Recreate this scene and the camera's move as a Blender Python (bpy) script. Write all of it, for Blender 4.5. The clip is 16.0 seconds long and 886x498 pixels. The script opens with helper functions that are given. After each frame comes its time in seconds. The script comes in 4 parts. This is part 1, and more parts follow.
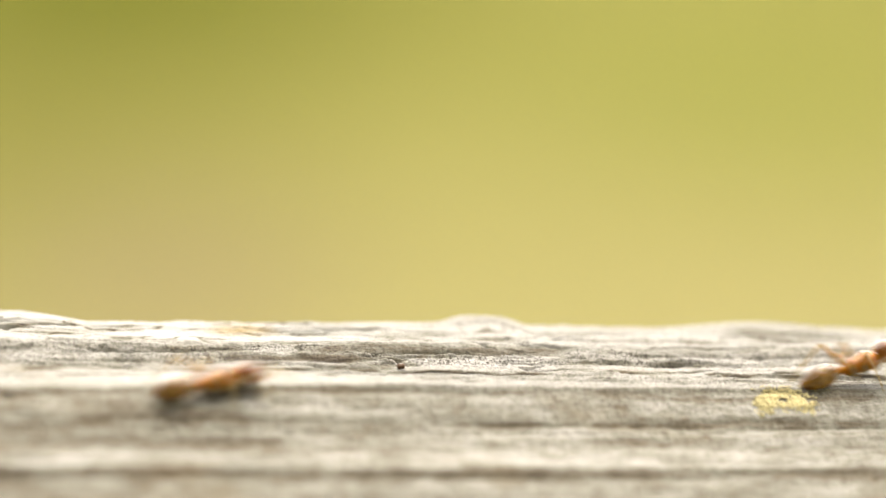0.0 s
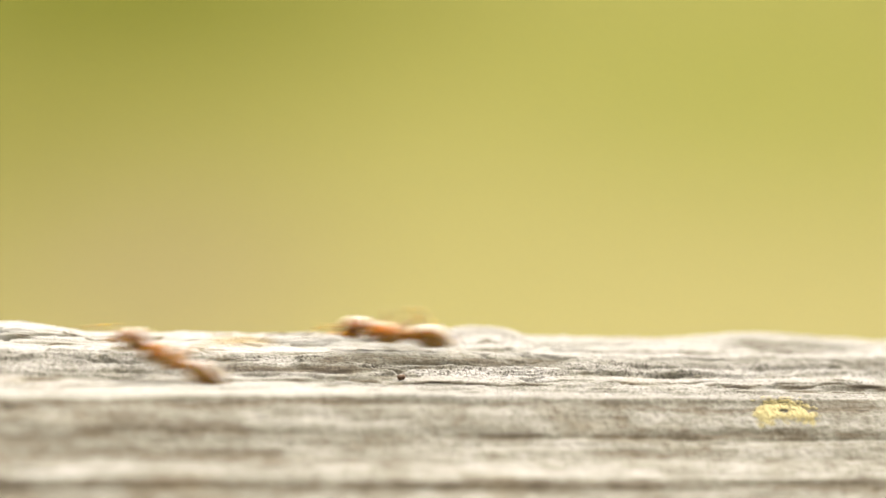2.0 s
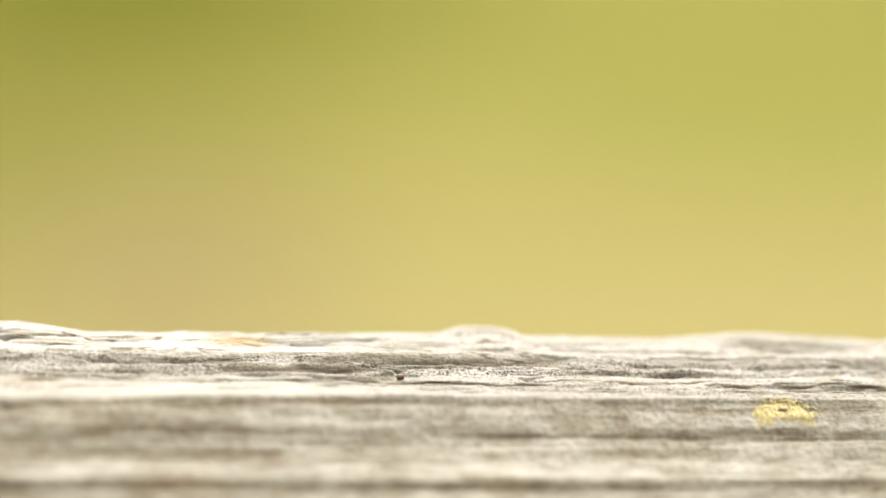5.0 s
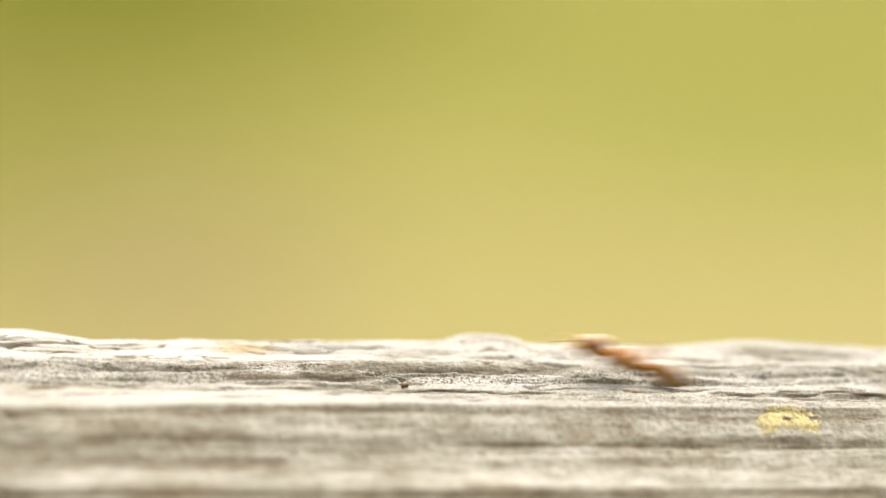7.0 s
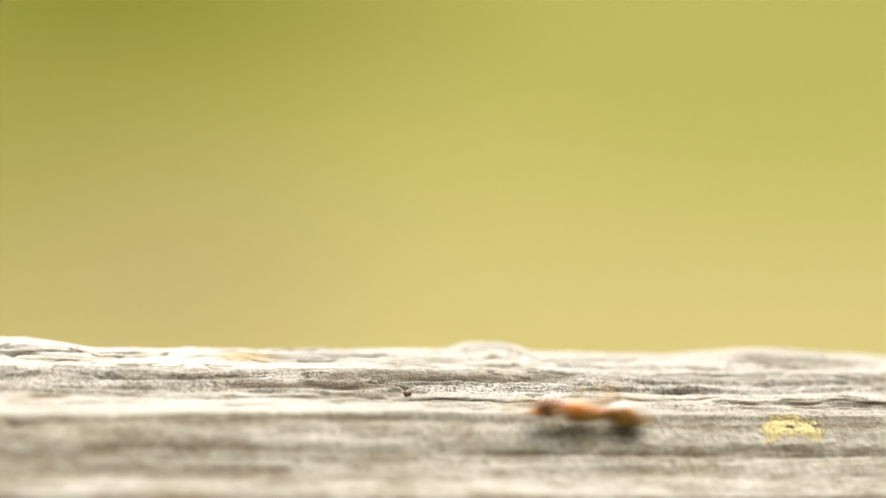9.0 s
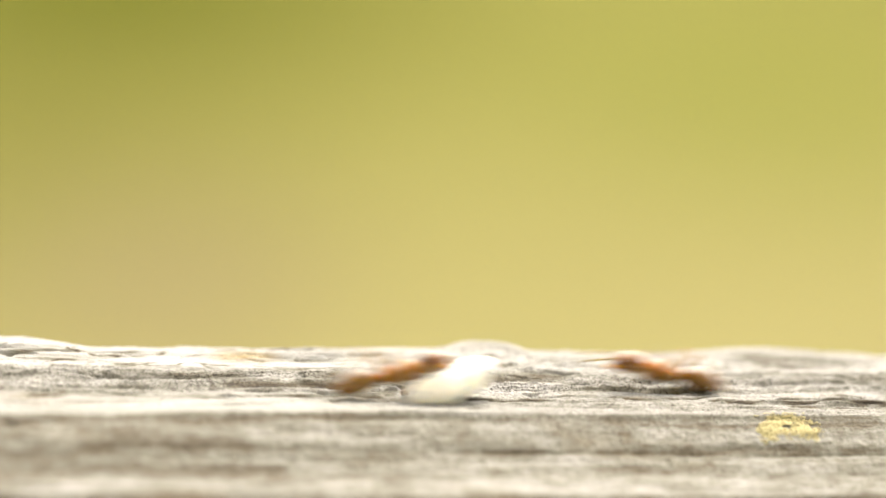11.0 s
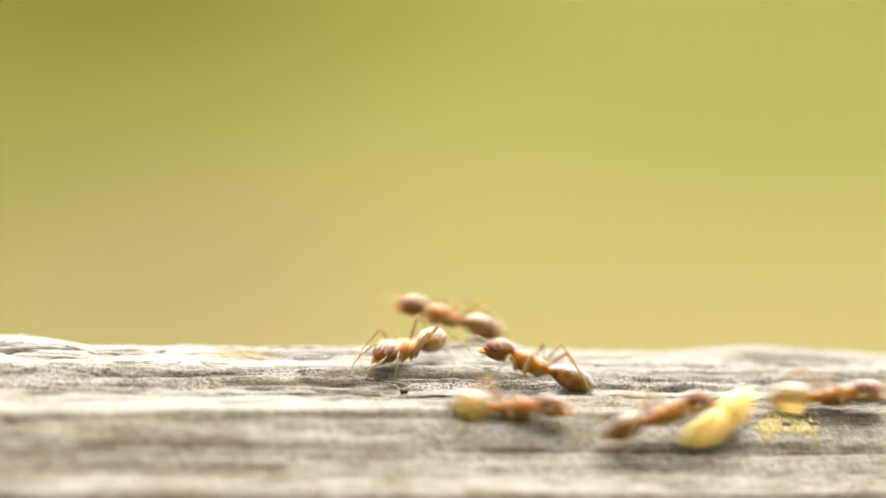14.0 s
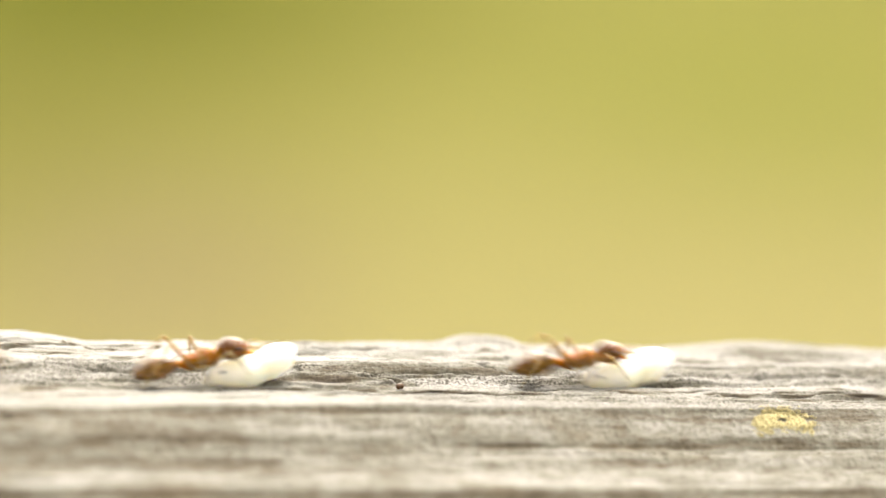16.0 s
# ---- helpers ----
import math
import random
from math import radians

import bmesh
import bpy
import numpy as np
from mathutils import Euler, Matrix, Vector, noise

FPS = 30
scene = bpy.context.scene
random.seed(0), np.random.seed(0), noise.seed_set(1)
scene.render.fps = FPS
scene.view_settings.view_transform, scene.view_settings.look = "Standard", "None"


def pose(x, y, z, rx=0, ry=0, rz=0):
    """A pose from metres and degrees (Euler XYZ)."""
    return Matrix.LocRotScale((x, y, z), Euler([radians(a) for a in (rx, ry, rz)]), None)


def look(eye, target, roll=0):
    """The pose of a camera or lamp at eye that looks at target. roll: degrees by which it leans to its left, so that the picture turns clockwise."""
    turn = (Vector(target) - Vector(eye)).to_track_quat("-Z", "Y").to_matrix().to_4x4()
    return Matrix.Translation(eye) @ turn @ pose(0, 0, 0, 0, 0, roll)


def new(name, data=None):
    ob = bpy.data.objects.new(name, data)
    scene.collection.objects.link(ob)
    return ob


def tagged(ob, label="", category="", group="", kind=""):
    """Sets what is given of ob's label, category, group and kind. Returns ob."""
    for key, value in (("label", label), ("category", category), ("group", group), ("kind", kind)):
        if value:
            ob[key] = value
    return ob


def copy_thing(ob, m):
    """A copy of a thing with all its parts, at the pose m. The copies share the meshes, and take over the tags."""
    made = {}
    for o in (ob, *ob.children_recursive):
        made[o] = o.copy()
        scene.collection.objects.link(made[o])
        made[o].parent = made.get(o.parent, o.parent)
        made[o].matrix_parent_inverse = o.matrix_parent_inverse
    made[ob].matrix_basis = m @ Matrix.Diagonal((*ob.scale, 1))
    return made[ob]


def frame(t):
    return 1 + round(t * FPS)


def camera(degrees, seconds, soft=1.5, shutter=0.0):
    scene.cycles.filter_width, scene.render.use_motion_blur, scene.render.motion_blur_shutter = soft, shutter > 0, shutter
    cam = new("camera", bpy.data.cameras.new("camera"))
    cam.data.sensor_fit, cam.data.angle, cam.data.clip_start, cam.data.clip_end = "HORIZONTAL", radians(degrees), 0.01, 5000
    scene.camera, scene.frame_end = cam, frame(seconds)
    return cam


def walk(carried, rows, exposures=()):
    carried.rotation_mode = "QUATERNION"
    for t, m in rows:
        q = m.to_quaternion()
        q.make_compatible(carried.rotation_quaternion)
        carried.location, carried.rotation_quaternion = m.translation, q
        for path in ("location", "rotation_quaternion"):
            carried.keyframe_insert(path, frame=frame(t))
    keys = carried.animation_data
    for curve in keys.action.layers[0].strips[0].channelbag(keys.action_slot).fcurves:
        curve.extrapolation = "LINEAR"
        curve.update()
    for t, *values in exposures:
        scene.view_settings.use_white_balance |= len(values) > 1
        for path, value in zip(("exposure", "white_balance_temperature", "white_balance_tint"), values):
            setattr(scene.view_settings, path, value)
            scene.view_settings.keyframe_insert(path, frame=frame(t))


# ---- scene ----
MM = 0.001

# ---- camera ----
cam = camera(10.0, 16.0, soft=1.5, shutter=0.5)
cam.data.dof.use_dof = True
cam.data.dof.focus_distance = 0.1193
cam.data.dof.aperture_fstop = 43.0
EYE = Vector((0.0, -0.12125, 0.02346))
TILT, ROLL = 10.0, 2.62
# The beam runs away from the camera towards its far end: its own space, turned about the place in focus.
BEAM = pose(0, -3.0 * MM, 0, 0, 0, 13.0) @ pose(0, 3.0 * MM, 0)


def sway(across, rise):
    """The camera's pose, shaken off its rest by millimetres across and along its own up."""
    a = radians(TILT)
    p = EYE + MM * Vector((across, rise * math.sin(a), rise * math.cos(a)))
    return pose(*p, 90 - TILT, 0, 0) @ pose(0, 0, 0, 0, 0, ROLL)


walk(cam, [
    (0, sway(-0.0268, -0.2544)),
    (0.5, sway(-0.0803, -0.0603)),
    (1, sway(-0.0803, -0.0670)),
    (1.5, sway(-0.0134, -0.0937)),
    (2, sway(-0.0469, 0.0000)),
    (2.5, sway(-0.0000, 0.0201)),
    (3, sway(-0.0201, 0.0268)),
    (3.5, sway(-0.0268, 0.0268)),
    (4, sway(-0.0268, 0.0268)),
    (6.5, sway(-0.0402, -0.0469)),
    (7, sway(-0.1339, 0.1875)),
    (7.5, sway(-0.0670, 0.1406)),
    (8, sway(-0.2276, 0.3080)),
    (8.5, sway(-0.2276, 0.2678)),
    (9, sway(-0.2143, 0.3750)),
    (11.5, sway(-0.1339, 0.3482)),
    (12, sway(-0.1205, 0.3147)),
    (12.5, sway(-0.0469, 0.2745)),
    (13, sway(0.0134, 0.2343)),
    (13.5, sway(-0.0670, 0.4017)),
    (14, sway(-0.1272, 0.3214)),
    (14.5, sway(-0.0201, 0.2745)),
    (15, sway(-0.0803, 0.2946)),
    (15.5, sway(-0.0000, 0.1607)),
    (16, sway(-0.0268, 0.2143)),
], exposures=[(0.0, 2.055, 6900, 6), (16.0, 2.055, 6900, 6)])

# ---- light ----
SUN_UP, SUN_SIDE = radians(64), radians(10)
to_sun = Vector((math.sin(SUN_SIDE) * math.cos(SUN_UP), math.cos(SUN_SIDE) * math.cos(SUN_UP), math.sin(SUN_UP)))
world = bpy.data.worlds.new("sky")
scene.world = world
world.use_nodes = True
sky = world.node_tree.nodes.new("ShaderNodeTexSky")
sky.sky_type = "NISHITA"
sky.sun_disc = False
sky.air_density, sky.dust_density, sky.ozone_density = 0.4, 5.0, 0.0
sky.sun_elevation, sky.sun_rotation = SUN_UP, SUN_SIDE
back = world.node_tree.nodes["Background"]
back.inputs["Strength"].default_value = 0.15
world.node_tree.links.new(sky.outputs["Color"], back.inputs["Color"])
sun = new("sun", bpy.data.lights.new("sun", "SUN"))
sun.data.energy, sun.data.angle, sun.data.color = 1.2, radians(60), (1.0, 0.985, 0.955)
sun.matrix_world = look(to_sun * 5, (0, 0, 0))


# ---- materials ----
class Mat:
    """A node material, with short ways to add and link nodes."""

    def __init__(self, name):
        self.m = bpy.data.materials.new(name)
        self.m.use_nodes = True
        self.t = self.m.node_tree
        self.p = self.t.nodes["Principled BSDF"]

    def node(self, kind, **sockets):
        n = self.t.nodes.new(kind)
        for k, v in sockets.items():
            self.put(v, n.inputs[k])
        return n

    def put(self, v, socket):
        if isinstance(v, bpy.types.NodeSocket):
            self.t.links.new(v, socket)
        else:
            socket.default_value = v

    def coords(self, sx, sy, sz):
        c = self.t.nodes.new("ShaderNodeTexCoord")
        n = self.node("ShaderNodeMapping", Vector=c.outputs["Object"], Scale=(sx, sy, sz))
        return n.outputs["Vector"]

    def noise(self, vec, scale, detail=4.0, rough=0.6):
        n = self.node("ShaderNodeTexNoise", Vector=vec, Scale=scale, Detail=detail, Roughness=rough)
        return n.outputs["Fac"]

    def ramp(self, fac, *stops):
        n = self.node("ShaderNodeValToRGB", Fac=fac)
        e = n.color_ramp.elements
        while len(e) < len(stops):
            e.new(0.5)
        for el, (p, c) in zip(e, stops):
            el.position = p
            el.color = (*c, 1) if len(c) == 3 else c
        return n.outputs["Color"]

    def mix(self, fac, a, b, how="MIX"):
        n = self.t.nodes.new("ShaderNodeMix")
        n.data_type, n.blend_type = "RGBA", how
        for v, s in ((fac, n.inputs[0]), (a, n.inputs[6]), (b, n.inputs[7])):
            self.put((*v, 1) if isinstance(v, tuple) and len(v) == 3 else v, s)
        return n.outputs[2]

    def maths(self, how, a, b=0.0):
        n = self.t.nodes.new("ShaderNodeMath")
        n.operation = how
        self.put(a, n.inputs[0])
        self.put(b, n.inputs[1])
        return n.outputs[0]

    def bump(self, height, strength, distance):
        n = self.node("ShaderNodeBump", Height=height, Strength=strength, Distance=distance)
        self.t.links.new(n.outputs["Normal"], self.p.inputs["Normal"])

    def set(self, **sockets):
        for k, v in sockets.items():
            k = k.replace("_", " ")
            if isinstance(v, tuple) and len(v) == 3 and k != "Subsurface Radius":
                v = (*v, 1)
            self.put(v, self.p.inputs[k])
        return self.m


def wood_material():
    w = Mat("weathered_wood")
    broad = w.noise(w.coords(90, 420, 420), 1.0, 4, 0.6)
    grain = w.noise(w.coords(300, 3800, 3800), 1.0, 6, 0.68)
    fibre = w.noise(w.coords(2600, 17000, 17000), 1.0, 4, 0.7)
    speck = w.noise(w.coords(16000, 9000, 12000), 1.0, 3, 0.75)
    dust = w.noise(w.coords(9000, 16000, 16000), 1.0, 3, 0.8)
    stain = w.noise(w.coords(260, 500, 500), 1.0, 3, 0.5)
    # greyness of each spot, slope shade painted in, and how thickly mildew dots it
    grey_shade = w.node("ShaderNodeAttribute")
    grey_shade.attribute_name = "wear_shade"
    dotted = w.node("ShaderNodeAttribute")
    dotted.attribute_name = "mildew"
    ripple = w.maths("ADD", w.maths("MULTIPLY", w.maths("SUBTRACT", grain, 0.5), 1.0), w.maths("MULTIPLY", w.maths("SUBTRACT", fibre, 0.5), 1.0))
    tone = w.maths("ADD", grey_shade.outputs["Fac"], w.maths("MULTIPLY", ripple, w.maths("ADD", 0.25, grey_shade.outputs["Fac"])))
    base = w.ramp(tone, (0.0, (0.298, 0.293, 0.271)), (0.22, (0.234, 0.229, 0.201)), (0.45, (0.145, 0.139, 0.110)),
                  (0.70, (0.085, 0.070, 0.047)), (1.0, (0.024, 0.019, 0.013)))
    hairline = w.ramp(w.noise(w.coords(1500, 15000, 15000), 1.0, 5, 0.65), (0.37, (0.85, 0.85, 0.85)), (0.43, (0, 0, 0)))
    base = w.mix(w.maths("MULTIPLY", hairline, w.maths("ADD", 0.12, grey_shade.outputs["Fac"])), base, (0.046, 0.036, 0.025))
    pores = w.ramp(speck, (0.43, (0.92, 0.92, 0.92)), (0.50, (0, 0, 0)))
    base = w.mix(w.mix(1.0, pores, dotted.outputs["Color"], "MULTIPLY"), base, (0.050, 0.043, 0.034))
    fleck = w.ramp(dust, (0.40, (0.85, 0.85, 0.85)), (0.46, (0, 0, 0)))
    base = w.mix(w.mix(1.0, fleck, dotted.outputs["Color"], "MULTIPLY"), base, (0.034, 0.028, 0.022))
    base = w.mix(w.ramp(stain, (0.60, (0, 0, 0)), (0.74, (0.25, 0.25, 0.25))), base, (0.15, 0.105, 0.05))
    spot = w.node("ShaderNodeMapping", Vector=w.coords(1000, 1000, 1000), Location=(4.55, 1.65, 0), Scale=(1, 1, 0))
    far = w.t.nodes.new("ShaderNodeVectorMath")
    far.operation = "LENGTH"
    w.put(spot.outputs["Vector"], far.inputs[0])
    ochre = w.maths("MULTIPLY", w.ramp(far.outputs["Value"], (0.5, (0.8, 0.8, 0.8)), (1.0, (0, 0, 0))), w.ramp(broad, (0.4, (0, 0, 0)), (0.55, (1, 1, 1))))
    base = w.mix(ochre, base, (0.22, 0.16, 0.065))
    h = w.maths("ADD", w.maths("MULTIPLY", fibre, 0.6), w.maths("MULTIPLY", speck, 0.5))
    w.bump(h, 0.7, 0.00005)
    return w.set(Base_Color=base, Roughness=0.85, Specular_IOR_Level=0.12)


def ground_material():
    g = Mat("dry_meadow")
    c = g.t.nodes.new("ShaderNodeTexCoord").outputs["Object"]

    def patch(x, y, rx, ry, lo, hi):
        m = g.node("ShaderNodeMapping", Vector=c, Location=(-x / rx, -y / ry, 0), Scale=(1 / rx, 1 / ry, 0.0))
        n = g.t.nodes.new("ShaderNodeVectorMath")
        n.operation = "LENGTH"
        g.put(m.outputs["Vector"], n.inputs[0])
        return g.ramp(n.outputs["Value"], (lo, (1, 1, 1)), (hi, (0, 0, 0)))

    wide = g.noise(g.coords(1, 1, 1), 2.2, 3)
    blades = g.noise(g.coords(1, 1, 1), 70, 4)
    grass = g.ramp(wide, (0.3, (0.184, 0.180, 0.048)), (0.7, (0.202, 0.196, 0.054)))
    col = g.mix(patch(0.12, 0.70, 0.50, 0.62, 0.2, 1.0), grass, (0.300, 0.264, 0.118))
    col = g.mix(patch(-0.115, 1.20, 0.115, 0.36, 0.1, 1.15), col, (0.146, 0.140, 0.036))
    col = g.mix(patch(-0.062, 0.98, 0.06, 0.17, 0.0, 1.2), col, (0.205, 0.172, 0.086))
    col = g.mix(patch(-0.12, 1.56, 0.17, 0.36, 0.15, 1.15), col, (0.078, 0.087, 0.009))
    col = g.mix(patch(0.085, 1.34, 0.09, 0.26, 0.0, 1.2), col, (0.186, 0.190, 0.047))
    away = patch(0.0, 1.2, 0.75, 0.75, 0.75, 1.5)
    turf = g.noise(g.coords(1, 1, 1), 1.4, 4)
    mixed = g.ramp(turf, (0.34, (0.066, 0.078, 0.005)), (0.46, (0.17, 0.165, 0.04)), (0.56, (0.215, 0.20, 0.06)), (0.68, (0.29, 0.245, 0.11)))
    col = g.mix(away, mixed, col)
    col = g.mix(g.maths("MULTIPLY", blades, 0.22), col, (0.14, 0.14, 0.04))
    col = g.mix(1.0, col, (0.575, 0.575, 0.575), "MULTIPLY")
    g.bump(blades, 0.4, 0.01)
    return g.set(Base_Color=col, Roughness=1.0, Specular_IOR_Level=0.0)


def fill_bank_material():
    # straw colour of the added reflector, sets how much fill the beam gets
    k = Mat("straw_fill_reflector")
    n = k.noise(k.coords(1, 1, 1), 3.0, 4)
    f = k.noise(k.coords(60, 60, 12), 1.0, 4)
    col = k.mix(k.ramp(n, (0.35, (0, 0, 0)), (0.65, (1, 1, 1))), (0.28, 0.245, 0.155), (0.23, 0.21, 0.115))
    k.bump(f, 0.5, 0.02)
    return k.set(Base_Color=k.mix(k.maths("MULTIPLY", f, 0.3), col, (0.27, 0.23, 0.14)), Roughness=1.0, Specular_IOR_Level=0.0)


def cuticle(name, dark, light, clear, glass=0.0, crop=False):
    """Thin insect shell with a bloom of fine pale hairs: part of the light passes through it."""
    a = Mat(name)
    n = a.noise(a.coords(1, 1, 1), 5200, 3)
    fine = a.noise(a.coords(1, 1, 1), 30000, 2)
    tone = a.t.nodes.new("ShaderNodeObjectInfo").outputs["Random"]
    col = a.mix(a.ramp(n, (0.35, (0, 0, 0)), (0.65, (1, 1, 1))), dark, light)
    if crop:
        # the dark full crop inside, and the joints between the abdomen's plates
        wave = a.node("ShaderNodeTexWave", Vector=a.coords(1, 1, 1), Scale=1330.0, Distortion=0.8, Detail=2.0)
        wave.bands_direction = "X"
        col = a.mix(a.ramp(wave.outputs["Fac"], (0.15, (0.15, 0.15, 0.15)), (0.6, (0, 0, 0))), col, dark)
        place = a.node("ShaderNodeMapping", Vector=a.coords(1000, 1000, 1000), Location=(0.98, 0, -0.12), Scale=(1.0, 0.3, 0.9))
        far = a.t.nodes.new("ShaderNodeVectorMath")
        far.operation = "LENGTH"
        a.put(place.outputs["Vector"], far.inputs[0])
        col = a.mix(a.ramp(far.outputs["Value"], (0.10, (0.85, 0.85, 0.85)), (0.34, (0, 0, 0))), col, tuple(0.3 * v for v in dark))
    col = a.mix(a.maths("MULTIPLY", tone, 0.25), col, dark)
    a.bump(fine, 0.25, 0.00001)
    return a.set(Base_Color=col, Roughness=0.18 if glass else 0.5, Subsurface_Weight=clear, Subsurface_Radius=(1.0, 0.45, 0.12), Subsurface_Scale=0.0006,
                 Transmission_Weight=glass, Specular_IOR_Level=0.2 if glass else 0.0, Coat_Weight=0.6, Coat_IOR=1.5, Coat_Roughness=0.2)


def soft_skin(name, colour, spot, scale=0.0012):
    a = Mat(name)
    n = a.noise(a.coords(1, 1, 1), 2600, 3)
    col = a.mix(a.ramp(n, (0.4, (0, 0, 0)), (0.75, (1, 1, 1))), colour, spot)
    return a.set(Base_Color=col, Roughness=0.42, Subsurface_Weight=1.0, Subsurface_Radius=(1.0, 0.9, 0.72),
                 Subsurface_Scale=scale, Specular_IOR_Level=0.25)


def plain(name, colour, rough):
    a = Mat(name)
    n = a.noise(a.coords(1, 1, 1), 9000, 3)
    dim = tuple(0.6 * v for v in colour)
    return a.set(Base_Color=a.mix(n, colour, dim), Roughness=rough)


WOOD = wood_material()
GROUND = ground_material()
FILL_BANK = fill_bank_material()
HEAD = cuticle("ant_head_shell", (0.11, 0.042, 0.006), (0.18, 0.072, 0.010), 0.7)
THORAX = cuticle("ant_thorax_shell", (0.22, 0.090, 0.006), (0.33, 0.147, 0.012), 0.8)
GASTER = cuticle("ant_gaster_shell", (0.12, 0.056, 0.007), (0.34, 0.18, 0.022), 0.6, 0.25, True)
GASTER_CLEAR = cuticle("ant_gaster_swollen_shell", (0.46, 0.28, 0.06), (0.92, 0.70, 0.24), 0.5, 0.8, True)
LIMB = cuticle("ant_limb_shell", (0.16, 0.115, 0.050), (0.28, 0.21, 0.105), 0.25)
HAIR = soft_skin("ant_hair", (0.66, 0.59, 0.42), (0.74, 0.68, 0.50), 0.0002)
EYE_BLACK = plain("ant_eye", (0.012, 0.010, 0.010), 0.25)
PUPA = soft_skin("pupa_skin", (0.965, 0.935, 0.78), (0.98, 0.955, 0.85))
AMBER_SKIN = soft_skin("amber_larva_skin", (0.66, 0.50, 0.19), (0.74, 0.60, 0.28))
LICHEN = plain("yellow_lichen_crust", (0.52, 0.46, 0.23), 0.9)
BROWN = plain("brown_grain", (0.115, 0.058, 0.023), 0.7)


# ---- mesh helpers ----
def mesh_of(name, bm, material):
    bm.normal_update()
    me = bpy.data.meshes.new(name)
    bm.to_mesh(me)
    bm.free()
    me.materials.append(material)
    for p in me.polygons:
        p.use_smooth = True
    return me


def part(name, bm, material, parent=None, label="", at=None):
    """One mesh object, under a thing or a part when a parent is given."""
    ob = new(name, mesh_of(name, bm, material))
    ob.parent = parent
    if at is not None:
        ob.matrix_basis = at
    return tagged(ob, label)


def tube(bm, points, radii, sides=10, flat=1.0):
    """A closed tube along points (mm), its radius changing from point to point; flat squeezes its height."""
    pts = [Vector(p) for p in points]
    rings = []
    for i, (p, r) in enumerate(zip(pts, radii)):
        d = (pts[min(i + 1, len(pts) - 1)] - pts[max(i - 1, 0)]).normalized()
        side = d.cross(Vector((0, 0, 1)))
        side = side.normalized() if side.length > 1e-4 else Vector((0, 1, 0))
        up = side.cross(d).normalized()
        rings.append([bm.verts.new(MM * (p + r * (math.cos(a) * side + flat * math.sin(a) * up)))
                      for a in (2 * math.pi * k / sides for k in range(sides))])
    for a, b in zip(rings, rings[1:]):
        for k in range(sides):
            bm.faces.new((a[k], a[(k + 1) % sides], b[(k + 1) % sides], b[k]))
    bm.faces.new(rings[0][::-1])
    bm.faces.new(rings[-1])
    bmesh.ops.recalc_face_normals(bm, faces=bm.faces[:])
    return bm


def bulb(a, b, radius, rings=16, sides=20, shape=None, sag=0.0, flat=1.0):
    """A rounded body from point a to point b (mm); shape(u) scales its radius, sag bends it down in the middle."""
    a, b = Vector(a), Vector(b)
    pts, rad = [], []
    for i in range(rings + 1):
        u = 0.5 - 0.5 * math.cos(math.pi * i / rings)
        r = radius * math.sqrt(max(0.0, 1 - (2 * u - 1) ** 2))
        pts.append(a.lerp(b, u) - Vector((0, 0, sag * 4 * u * (1 - u))))
        rad.append(max(0.004, r * (shape(u) if shape else 1.0)))
    return tube(bmesh.new(), pts, rad, sides, flat)


# ---- the beam ----
# Fall of the weathered top towards the front, in mm: where each ridge, step and groove begins.
PROFILE = (
    (0.00, 0.00), (-3.27, 0.11), (-3.67, -0.01), (-4.07, -0.04), (-4.42, -0.19), (-4.66, -0.21),
    (-7.11, -0.12), (-7.28, -0.22), (-7.74, -0.41), (-8.21, -0.60), (-8.45, -0.78), (-8.83, -0.93),
    (-9.23, -1.12), (-10.30, -1.32), (-10.54, -1.52), (-11.24, -1.80), (-12.19, -2.22), (-13.54, -2.66), (-45.0, -14.0),
)
BEAM_HIGH = 0.18
# Split ledges along the grain: from x to x, at y, and how high, in mm.
CRACKS = ((2.9, 6.2, -4.45, 0.05), (5.8, 14.0, -5.75, 0.06), (-1.2, 1.4, -5.2, 0.05), (-5.4, -1.6, -4.8, 0.05), (-13.0, -8.5, -1.2, 0.05), (3.2, 5.0, -5.5, 0.05))


def lattice(x, y, seed):
    ix, iy = np.floor(x), np.floor(y)
    fx, fy = x - ix, y - iy
    fx, fy = fx * fx * (3 - 2 * fx), fy * fy * (3 - 2 * fy)

    def at(i, j):
        v = np.sin((i * 127.1 + j * 311.7 + seed * 74.7) % 6283.0) * 43758.5453
        return v - np.floor(v)

    top = at(ix, iy) * (1 - fx) + at(ix + 1, iy) * fx
    low = at(ix, iy + 1) * (1 - fx) + at(ix + 1, iy + 1) * fx
    return top * (1 - fy) + low * fy


def layers(x, y, seed, n=3):
    return sum(lattice(x * 2 ** k, y * 2 ** k, seed + k) * 0.5 ** k for k in range(n)) / (2 - 0.5 ** (n - 1)) - 0.5


def hump(x, x0, x1, soft):
    return 0.25 * (1 + np.tanh((x - x0) / soft / 2)) * (1 - np.tanh((x - x1) / soft / 2))


